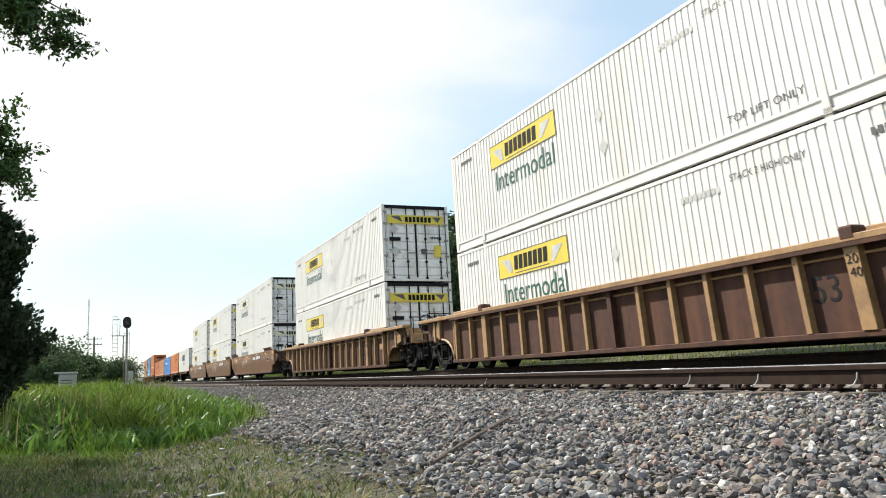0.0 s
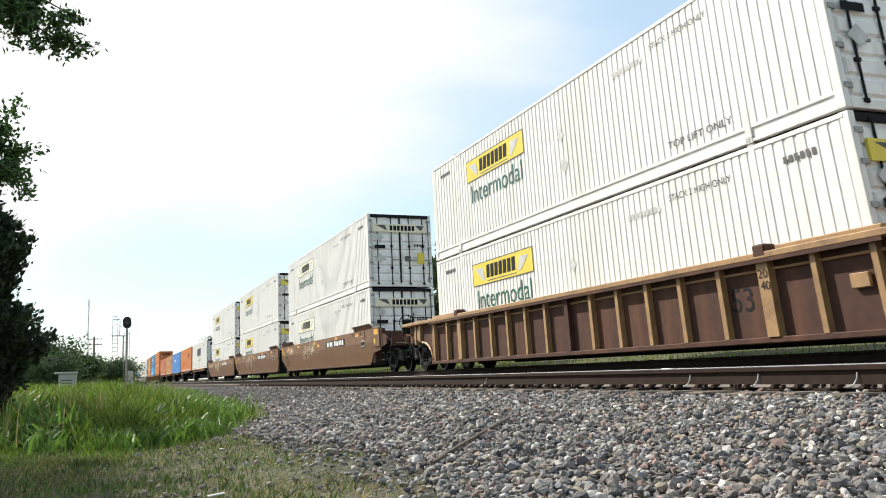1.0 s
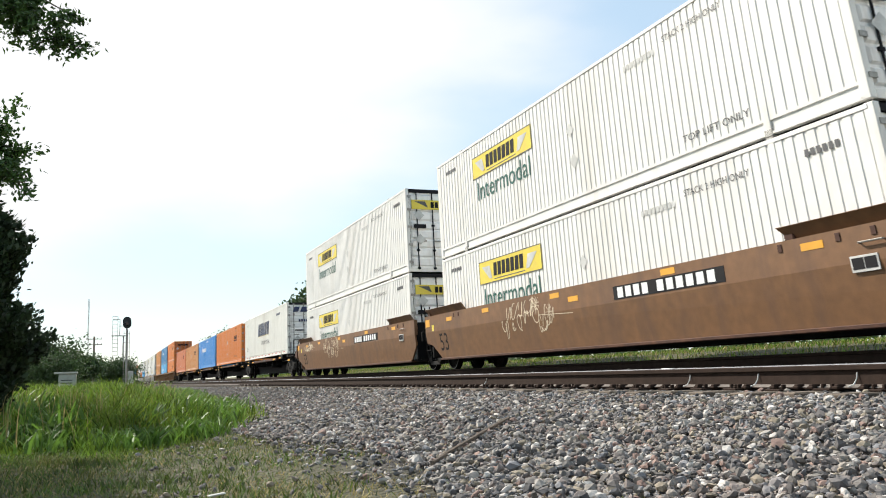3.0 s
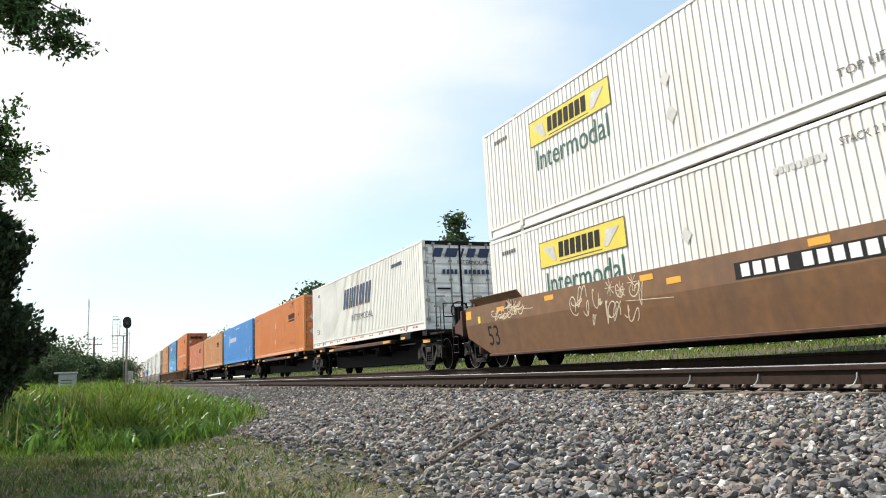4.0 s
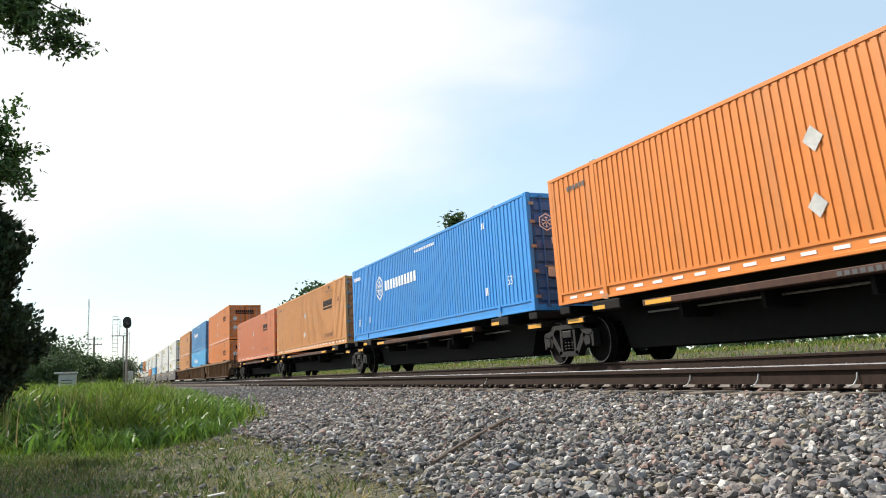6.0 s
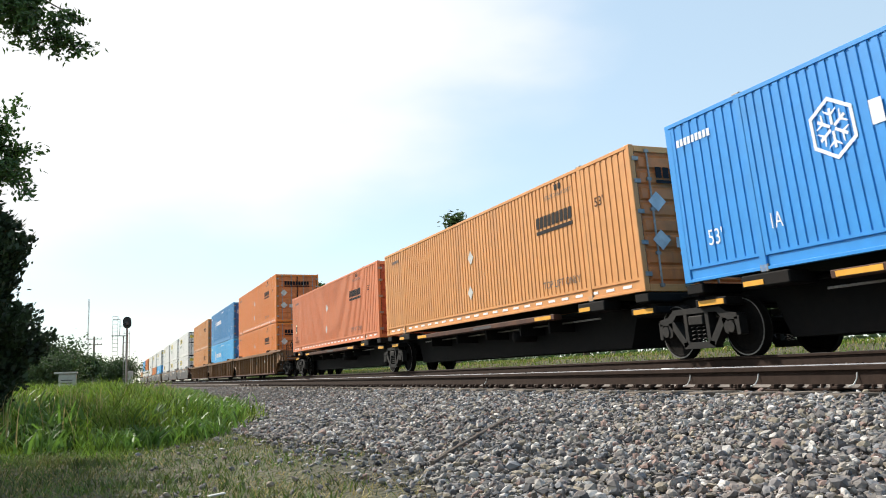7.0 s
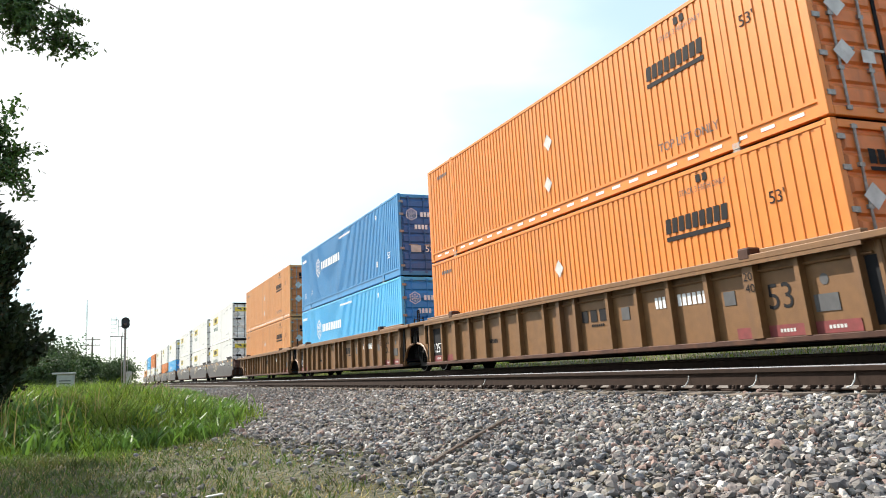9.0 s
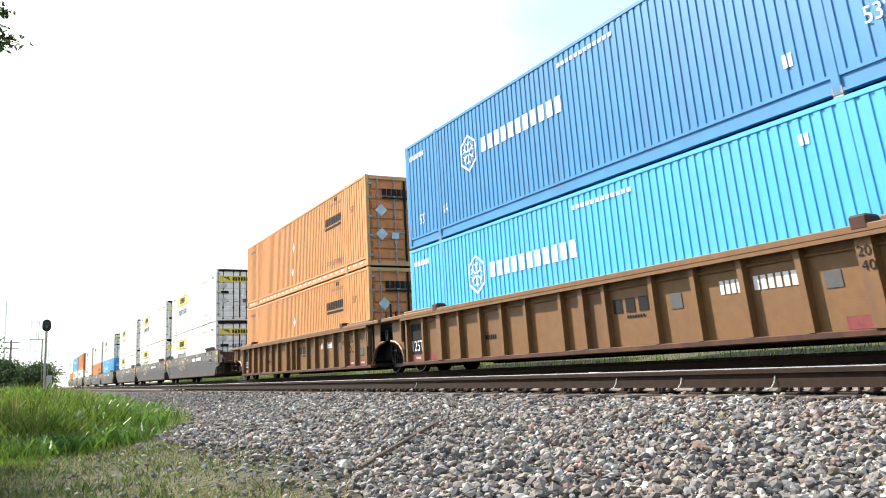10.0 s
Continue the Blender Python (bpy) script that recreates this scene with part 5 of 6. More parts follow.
    part("code_marking", bars(Shape(), -5.15, 1.19, 0.20, 1.7, y - 0.003, 6), M["white_mark"], p, "white code bars")
    for x, z in ((-15.6, 1.36), (-9.2, 1.42), (-8.4, 1.28), (-5.0, 1.45), (-1.6, 1.40), (-13.0, 1.40)):
        part("yellow_patch", Shape().box(x, x + 0.42, y, -1.469, z, z + 0.11), M["patch"], c, "small yellow reflective patch")
    part("sticker", Shape().box(-16.82, -16.66, y, -1.469, 1.14, 1.32), M["yellow"], c, "yellow sticker")
    for x in (xs0 + 0.03,):
        part("yellow_patch", Shape().box(x, x + 0.36, y, -1.469, 1.28, 1.50), M["patch"], c, "yellow reflective patch")
    part("spray_paint", lay_on(scribble(seed, -11.9, 0.72, 2.7, 0.78, -1.478)), M["graffiti"], c, "pale looping spray paint")
    if seed % 2:
        part("spray_paint", lay_on(scribble(seed + 7, -15.9, 1.15, 1.7, 0.35, -1.478)), M["graffiti"], c, "pale looping spray paint")
    return c


def spine_car(label, free_front, free_back):
    """A skeleton container car: one deep centre sill with arms under the corner castings."""
    c = thing("spine_car", label, "freight car", group="cars of the freight train")
    xe0, xe1 = (-17.9 if free_back else -16.7), (1.6 if free_front else 0.55)
    belly = [(xe0, 0.90), (-14.95, 0.86), (-14.7, 0.27), (-1.9, 0.27), (-1.6, 0.86), (xe1, 0.90), (xe1, 1.10), (xe0, 1.10)]
    part("centre_sill", Shape().prism(belly, -0.5, 0.5), M["black_frame"], c, "deep black centre sill")
    part("deck", Shape().box(xe0, xe1, -0.55, 0.55, 1.10, 1.16, 0.01), M["black_frame"], c)
    for x in (-0.2, POST_AT[0], POST_AT[1], -15.95):
        part("support_arm", Shape().box(x - 0.22, x + 0.22, -1.27, 1.27, 1.06, 1.23, 0.02), M["black_frame"], c, "cross arm under the container")
    for s in (-1, 1):
        part("side_sill", Shape().box(-12.9, -3.6, *sorted((s * 1.12, s * 1.32)), 0.98, 1.10, 0.012), M["dark_brown"], c, "narrow rusty side sill")
        part("walkway", Shape().box(-12.9, -3.6, *sorted((s * 0.5, s * 1.12)), 1.0, 1.03), M["black_frame"], c)
        for x in (-12.0, -9.9, -7.8, -5.7, -4.2):
            part("sill_bracket", Shape().prism([(x - 0.04, 0.98), (x + 0.04, 0.98), (x + 0.04, 0.72), (x - 0.04, 0.72)], s * 0.5, s * 1.15), M["black_frame"], c)
        for x in (POST_AT[0], POST_AT[1]):
            part("corner_pad", Shape().box(x - 0.55, x + 0.5, *sorted((s * 0.9, s * 1.31)), 1.02, 1.22, 0.02), M["black_frame"], c, "black container pad")
            part("yellow_patch", Shape().box(x - 0.5, x - 0.05, *sorted((s * 1.312, s * 1.318)), 1.05, 1.13), M["patch"], c, "yellow reflective strip")
        for x in (-4.55, -12.8):
            part("yellow_patch", Shape().box(x, x + 0.8, *sorted((s * 1.32, s * 1.326)), 1.0, 1.08), M["patch"], c, "yellow reflective strip")
        part("code_marking", bars(Shape(), -8.2, 1.0, 0.07, 1.2, s * 1.325, 9), M["grey_mark"], c, "pale code bars")
    # end detail over the trucks
    for x in (-0.4, -15.75):
        part("side_bearing", Shape().box(x - 0.4, x + 0.4, -1.15, 1.15, 0.84, 0.98, 0.02), M["black_frame"], c)
        part("yellow_patch", Shape().box(x - 0.3, x + 0.35, -1.158, -1.151, 0.86, 0.95), M["patch"], c, "yellow reflective strip")
    part("air_tank", Shape().lathe([(-0.3, 0.0), (-0.28, 0.14), (0.28, 0.14), (0.3, 0.0)], 16, (-6.2, -0.80, 0.72)), M["black_frame"], c, "air brake tank", True)
    part("brake_pipe", Shape().tube((-13.5, -0.8, 0.92), (-2.5, -0.8, 0.92), 0.02), M["steel"], c, "air brake pipe")
    for free, x, w in ((free_front, xe1, 1), (free_back, xe0, -1)):
        if free:
            part("end_platform", Shape().box(min(x, x - w * 1.2), max(x, x - w * 1.2), -1.3, 1.3, 1.06, 1.12, 0.01), M["black_frame"], c, "end platform")
            r = Shape()
            for y in (-1.25, -0.5, 0.5, 1.25):
                r.tube((x - w * 0.1, y, 1.1), (x - w * 0.1, y, 1.95), 0.018)
            r.tube((x - w * 0.1, -1.25, 1.95), (x - w * 0.1, -0.5, 1.95), 0.016).tube((x - w * 0.1, 0.5, 1.95), (x - w * 0.1, 1.25, 1.95), 0.016)
            r.tube((x - w * 0.1, -1.25, 1.55), (x - w * 0.1, 1.25, 1.55), 0.016)
            part("handrail", r, M["cast"], c, "end handrails")
            coupler(c, x, w)
            ladder(c, x - w * 0.35, -1.33, 0.45, 1.85)
            hand_brake(c, x - w * 0.05, -0.75 * w, 1.72)
    return c


# the consist: leading end of each load at the clip's start, from the head of the visible part to the tail
TRAIN = []


def place(ob, x, z):
    ob.matrix_basis = pose(x, TRACK_TRAIN, RAIL_TRAIN + z)
    TRAIN.append((ob, x, z))
    return ob


USED = set()


def load(kind, x, z):
    ob = BOX[kind] if kind not in USED else copy_thing(BOX[kind], Matrix())
    USED.add(kind)
    return place(ob, x, z)


def stack(x, lower, upper):
    load(lower, x, 0.33)
    load(upper, x, 0.33 + HEI + 0.006)


def consist():
    ribbed = "rust-brown ribbed well car carrying two stacked containers"
    for x, lo, up in ((-6.6, "yellow", "yellow"), (-29.9, "yellow", "yellow")):
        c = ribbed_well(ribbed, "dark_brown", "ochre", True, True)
        truck(c, 1.95, True); truck(c, -18.15, True)
        hand_brake(c, 2.6, -0.7, 1.55)
        place(c, x, 0); stack(x, lo, up)
    plain = "brown smooth-sided well car with spray paint and yellow patches"
    for i, (x, lo, up) in enumerate(((-53.42, "faded", "faded"), (-72.85, "yellow", "yellow"), (-92.1, "yellow", "yellow"))):
        c = smooth_well(plain, "brown", i == 0, i == 2, 3 + i)
        if i == 0:
            truck(c, 1.9, True); hand_brake(c, 2.5, -0.7, 1.7)
        truck(c, -17.8, True)
        if i == 2:
            hand_brake(c, -18.85, -0.5, 1.75)
        place(c, x, 0); stack(x, lo, up)
    spine = "black skeleton container car with rusty side sills"
    for i, (x, k) in enumerate(((-113.5, "cream"), (-131.75, "orange"), (-149.05, "blue"), (-166.4, "amber"), (-183.5, "red"))):
        c = spine_car(spine, i == 0, i == 4)
        if i == 0:
            truck(c, -0.4, True)
        truck(c, -15.3 if i == 4 else -16.3, True)
        place(c, x, 0); load(k, x, 1.235)
    gold = "golden tan ribbed well car with black data panels"
    for i, (x, lo, up) in enumerate(((-204.7, "orange", "orange"), (-223.95, "sky", "deep"), (-243.3, "amber", "amber"))):
        c = ribbed_well(gold, "gold", "gold", i == 0, i == 2, gold_marks, 0.7, -1.76)
        if i == 0:
            truck(c, 1.95, True); hand_brake(c, 2.6, -0.7, 1.75)
        truck(c, -17.75, True)
        place(c, x, 0); stack(x, lo, up)
    tail = [(-267.0, "yellow", "yellow"), (-286.3, "yellow", "yellow"), (-305.7, "yellow", "yellow"), (-329.0, "sky", "yellow"), (-348.3, "orange", "yellow"), (-367.6, "yellow", "yellow"),
            (-391.0, "yellow", "orange"), (-410.3, "yellow", "sky"), (-429.6, "amber", "yellow")]
    base = None
    for i, (x, lo, up) in enumerate(tail):
        if base is None:
            c = base = smooth_well("dark grey smooth-sided well car under stacked containers", "grey", True, False, 12)
            truck(c, -17.8, False)
        else:
            c = copy_thing(base, Matrix())
        place(c, x, 0); stack(x, lo, up)


consist()

# ================= loose ballast, grass =================
PHI = (1 + 5 ** 0.5) / 2
ICO_V = np.array([(-1, PHI, 0), (1, PHI, 0), (-1, -PHI, 0), (1, -PHI, 0), (0, -1, PHI), (0, 1, PHI), (0, -1, -PHI), (0, 1, -PHI), (PHI, 0, -1), (PHI, 0, 1), (-PHI, 0, -1), (-PHI, 0, 1)], float) / 1.902
ICO_F = np.array([(0, 11, 5), (0, 5, 1), (0, 1, 7), (0, 7, 10), (0, 10, 11), (1, 5, 9), (5, 11, 4), (11, 10, 2), (10, 7, 6), (7, 1, 8), (3, 9, 4), (3, 4, 2), (3, 2, 6), (3, 6, 8), (3, 8, 9), (4, 9, 5), (2, 4, 11), (6, 2, 10), (8, 6, 7), (9, 8, 1)])


def turns(rng, n):
    q = rng.normal(size=(n, 4)); q /= np.linalg.norm(q, axis=1, keepdims=True)
    w, x, y, z = q.T
    return np.stack([1 - 2 * (y * y + z * z), 2 * (x * y - z * w), 2 * (x * z + y * w), 2 * (x * y + z * w), 1 - 2 * (x * x + z * z), 2 * (y * z - x * w),
                     2 * (x * z - y * w), 2 * (y * z + x * w), 1 - 2 * (x * x + y * y)], 1).reshape(n, 3, 3)


def stones(rng, pos, size):
    """Angular broken stones at pos, of the given mean radius."""
    n = len(pos)
    v = ICO_V[None] * rng.uniform(0.6, 1.15, (n, 12, 1)) * rng.uniform(0.45, 1.6, (n, 1, 3)) * size[:, None, None]
    v = np.einsum("nij,nkj->nki", turns(rng, n), v)
    v[:, :, 2] *= 0.8
    v += pos[:, None, :]
    f = ICO_F[None] + (np.arange(n) * 12)[:, None, None]
    return v.reshape(-1, 3), f.reshape(-1, 3)


def ballast():
    rng = np.random.default_rng(5)
    # bank in front of the near rail, dense close by and thinning out
    def strip(n, xa, xb, ya, yb, k):
        x = xb + (xa - xb) * rng.random(n) ** k
        return x, rng.uniform(ya, yb, n)
    sets = [strip(70000, -16, -2.0, 1.3, 5.05, 1.2), strip(15000, -42, -15, 2.2, 5.05, 1.2), strip(5000, -14, 0.5, 5.0, 7.9, 1), strip(5000, -16, -2.0, 5.0, 5.36, 1.1), strip(6000, -50, 1, 7.4, 9.6, 1), strip(3500, -14, -2, 0.2, 1.9, 1), strip(9000, -3, 9, 1.3, 5.05, 1)]
    x = np.concatenate([s[0] for s in sets]); y = np.concatenate([s[1] for s in sets])
    # ragged edge of the stone bed towards the grass
    edge = 1.45 + 0.5 * np.sin(x * 0.8) * 0.6 + 0.035 * np.maximum(0, -x - 6)
    keep = (y > edge) | (rng.random(len(x)) < 0.16)
    keep &= (y < -1.35 * x + 0.4) | (rng.random(len(x)) < 0.3)
    keep &= ~((np.abs(y - (TRACK_NEAR - 0.7535)) < 0.16) | (np.abs(y - (TRACK_NEAR + 0.7535)) < 0.12))
    x, y = x[keep], y[keep]
    size = rng.uniform(0.011, 0.0235, len(x)) * np.where(rng.random(len(x)) < 0.08, 1.3, 1.0)
    z = ground_height(x, y) + size * rng.uniform(-0.2, 2.0, len(x))
    z = np.where((np.abs(y - TRACK_NEAR) < 0.85) & (z > 0.45), 0.45, z)
    v, f = stones(rng, np.stack([x, y, z], 1), size)
    ob = new("ballast", bulk("ballast", v, f, M["stone"], 3))
    tagged(ob, "grey and brownish crushed stone ballast bank", "gravel", kind="stuff")
    # larger single stones lying on top
    protos = []
    for i in range(8):
        pv, pf = stones(np.random.default_rng(40 + i), np.zeros((1, 3)), np.array([0.029]))
        protos.append(bulk("stone", pv, pf, M["stone_piece"], 3))
    for i in range(280):
        sx = -2.6 - 8 * rng.random() ** 1.3
        sy = rng.uniform(1.7, 4.9)
        o = new("stone", protos[i % 8])
        o.parent = ob
        o.matrix_basis = pose(sx, sy, float(ground_height(sx, sy)) + 0.028, *rng.uniform(-180, 180, 3))
    return ob


ballast()


def blades(rng, x, y, height, lean, width, z=None):
    """Bent tapering blades, each of three joined quads' worth of triangles."""
    n = len(x)
    z = ground_height(x, y) if z is None else z
    a = rng.uniform(0, 2 * np.pi, n); b = rng.uniform(0, 2 * np.pi, n)
    d = np.stack([np.cos(a), np.sin(a), 0 * a], 1); s = np.stack([np.cos(b), np.sin(b), 0 * b], 1) * width[:, None] / 2
    base = np.stack([x, y, z - 0.02], 1)
    up = np.array([0, 0, 1.0])
    p1 = base + up * (height * 0.5)[:, None] + d * (lean * height * 0.18)[:, None]
    p2 = base + up * (height * 0.86)[:, None] + d * (lean * height * 0.55)[:, None]
    p3 = base + up * (height * (1 - 0.12 * lean))[:, None] + d * (lean * height)[:, None]
    v = np.stack([base - s, base + s, p1 - s * 0.85, p1 + s * 0.85, p2 - s * 0.5, p2 + s * 0.5, p3], 1)
    f = np.array([(0, 1, 3), (0, 3, 2), (2, 3, 5), (2, 5, 4), (4, 5, 6)])[None] + (np.arange(n) * 7)[:, None, None]
    return v.reshape(-1, 3), f.reshape(-1, 3)


def grass():
    rng = np.random.default_rng(11)
    # tall stand beside the bank
    n = 64000
    x = -8.2 - 50 * rng.random(n) ** 1.9
    right = np.interp(-x, [8, 9.2, 11, 13, 18, 24, 34, 60], [-0.1, 0.75, 1.85, 2.15, 2.15, 2.35, 2.9, 3.4])
    y = right - rng.random(n) ** 0.8 * (right + 3.2 + 0.06 * (-x))
    patch = np.array([noise.noise((a * 0.55, b * 0.8, 4.0)) for a, b in zip(x, y)])
    edge = np.clip((right - y) / np.interp(-x, [8, 11, 14, 30], [1.3, 1.1, 1.9, 2.4]), 0.33, 1) * np.clip((-x - 7.2) / 4.2, 0.22, 1)
    gap = np.clip(np.abs(-x - 14.6 + 0.5 * (y - 1.6)) / 0.5, 0.35, 1) ** np.where(y > 1.0, 1, 0)
    h = gap * (0.66 + 0.34 * patch + 0.14 * rng.random(n)) * (0.55 + 0.45 * rng.random(n)) * edge * np.interp(-x, [8, 14, 60], [0.85, 1.0, 1.05])
    # thin and low under the juniper
    h *= np.where((y < 0.03 * x) & (x > -13.2), 0.35, 1.0)
    v, f = blades(rng, x, y, h, rng.uniform(0.2, 1.25, n), rng.uniform(0.007, 0.019, n) * np.interp(-x, [8, 14, 40], [0.8, 1.0, 1.5]))
    tagged(new("tall_grass", bulk("tall_grass", v, f, M["grass"], 3)), "tall green uncut grass beside the gravel", "grass", kind="stuff")
    # broader weeds in clumps
    cx = -9.2 - 26 * rng.random(170) ** 1.5
    cr = np.interp(-cx, [8, 9.2, 11, 13, 18, 24, 40], [-0.1, 0.7, 1.8, 2.05, 2.05, 2.3, 3.0])
    cy = cr - 0.15 - rng.random(170) ** 1.2 * 3.4
    k = 90
    x = np.repeat(cx, k) + rng.normal(size=170 * k) * 0.17; y = np.repeat(cy, k) + rng.normal(size=170 * k) * 0.14
    z0 = ground_height(x, y) + rng.uniform(0.0, 0.42, 170 * k) * np.repeat(np.clip((cr - cy) / 1.4, 0.35, 1) * np.clip((-cx - 7.2) / 4.0, 0.3, 1), k) * np.repeat(rng.uniform(0.5, 1.25, 170), k)
    v, f = blades(rng, x, y, rng.uniform(0.08, 0.24, 170 * k), rng.uniform(0.5, 1.4, 170 * k), rng.uniform(0.014, 0.036, 170 * k), z0)
    tagged(new("weeds", bulk("weeds", v, f, M["weed"], 3)), "broad-leaved weeds growing among the tall grass", "weeds", kind="stuff")
    # pale seed stalks
    m = 1100
    x = -9.5 - 34 * rng.random(m) ** 1.4
    right = np.interp(-x, [9, 11, 13, 18, 34, 60], [0.2, 1.1, 1.6, 1.9, 2.6, 3.2])
    y = right - rng.random(m) * 3.2
    h = rng.uniform(0.42, 0.74, m) * np.clip((right - y) / 0.8, 0.5, 1)
    v, f = blades(rng, x, y, h, rng.uniform(0.05, 0.35, m), rng.uniform(0.006, 0.012, m))
    tagged(new("seed_stalks", bulk("seed_stalks", v, f, M["straw"], 3)), "pale seed stalks standing in the grass", "grass", kind="stuff")
    # short lawn in front
    k = 60000
    x = 3.5 - 14.8 * rng.random(k) ** 0.8; y = rng.uniform(-2.2, 2.3, k)
    q = np.array([noise.noise((a * 1.1, b * 1.1, 9.0)) for a, b in zip(x, y)])
    keep = y + 0.9 * q < 1.25 + 0.25 * rng.normal(size=k)
    x, y, q = x[keep], y[keep], q[keep]
    h = rng.uniform(0.025, 0.07, len(x)) * (1 + 0.9 * np.maximum(q, 0))
    v, f = blades(rng, x, y, h, rng.uniform(0.3, 1.3, len(x)), rng.uniform(0.005, 0.011, len(x)))
    tagged(new("short_grass", bulk("short_grass", v, f, M["lawn"], 3)), "short trodden grass with bare patches", "grass", kind="stuff")
    k2 = 12000
    x = -2.8 - 7 * rng.random(k2); y = rng.uniform(-1.0, 2.2, k2)
    v, f = blades(rng, x, y, rng.uniform(0.02, 0.06, k2), rng.uniform(0.6, 1.6, k2), rng.uniform(0.003, 0.007, k2))
    tagged(new("dry_grass", bulk("dry_grass", v, f, M["straw"], 3)), "dry straw among short grass and stones", "grass", kind="stuff")
    # rough grass beyond the second track
    k3 = 36000
    x = 6 - 110 * rng.random(k3) ** 1.2; y = 13.3 + 10 * rng.random(k3) ** 1.6
    v, f = blades(rng, x, y, rng.uniform(0.04, 0.17, k3), rng.uniform(0.2, 0.9, k3), rng.uniform(0.012, 0.03, k3))
    tagged(new("field_grass", bulk("field_grass", v, f, M["grass"], 3)), "rough green grass beyond the tracks", "grass", kind="stuff")
    k4 = 9000
    x = 6 - 90 * rng.random(k4) ** 1.2; y = 12.6 + 5 * rng.random(k4) ** 1.4
    v, f = blades(rng, x, y, rng.uniform(0.05, 0.2, k4), rng.uniform(0.3, 1.2, k4), rng.uniform(0.01, 0.03, k4))
    tagged(new("dry_field_grass", bulk("dry_field_grass", v, f, M["straw"], 3)), "dry straw-coloured grass beyond the tracks", "grass", kind="stuff")


grass()

# ================= trees =================


def leaf_cloud(rng, centres, spread, count, size, flat=0.7):
    """Small pointed leaves round each centre."""
    c = np.repeat(np.asarray(centres), count, 0)
    n = len(c)
    p = c + rng.normal(size=(n, 3)) * np.array([1, 1, flat]) * spread
    r = turns(rng, n)
    s = size * rng.uniform(0.6, 1.3, n)
    shape = np.array([(-0.5, 0, 0), (0, -0.26, 0.06), (0.5, 0, -0.05), (0, 0.26, 0.06)])
    v = np.einsum("nij,kj->nki", r, shape) * s[:, None, None] + p[:, None]
    f = np.array([(0, 1, 2), (0, 2, 3)])[None] + (np.arange(n) * 4)[:, None, None]
    return v.reshape(-1, 3), f.reshape(-1, 3)


def limbs(rng, base, height, reach, n, r):
    """A trunk with forking limbs; returns the shape and the tips."""
    s, tips = Shape(), []
    base = np.array(base, float)
    pts = [base + np.array([rng.normal() * 0.02 * height * i, rng.normal() * 0.02 * height * i, height * 0.2 * i]) for i in range(5)]
    for i in range(4):
        s.tube(pts[i], pts[i + 1], r * (1 - 0.2 * i), r * (0.8 - 0.2 * i), 9)
    for i in range(n):
        k = rng.uniform(0.25, 0.8)
        st = base + (pts[4] - base) * k
        a = rng.uniform(0, 2 * np.pi)
        L = reach * rng.uniform(0.6, 1.0) * (1.15 - 0.5 * abs(k - 0.5))
        mid = st + np.array([math.cos(a), math.sin(a), 0.45]) * L * 0.5
        end = mid + np.array([math.cos(a + rng.normal() * 0.4), math.sin(a + rng.normal() * 0.4), rng.uniform(0.2, 0.7)]) * L * 0.5
        s.tube(st, mid, r * 0.32, r * 0.2, 6); s.tube(mid, end, r * 0.2, r * 0.06, 6)
        tips += [mid, end, (mid + end) / 2]
        for j in range(3):
            e = mid + rng.normal(size=3) * L * 0.32
            s.tube(mid, e, r * 0.1, r * 0.04, 5)
            tips.append(e)
    tips += [pts[4], pts[4] + np.array([0, 0, height * 0.12])]
    return s, tips


def broad_tree(label, x, y, z, height, reach, seed, leaf=0.32, count=110, mat="far_leaf"):
    rng = np.random.default_rng(seed)
    t = thing("tree", label, "tree", m=pose(x, y, z))
    s, tips = limbs(rng, (0, 0, 0), height, reach, 15, height * 0.025)
    part("trunk", s, M["bark"], t, "branching grey-brown trunk")
    v, f = leaf_cloud(rng, tips, reach * 0.24, count, leaf)
    part("crown", bulk("crown", v, f, M[mat], 3), None, t, "uneven green crown")
    return t


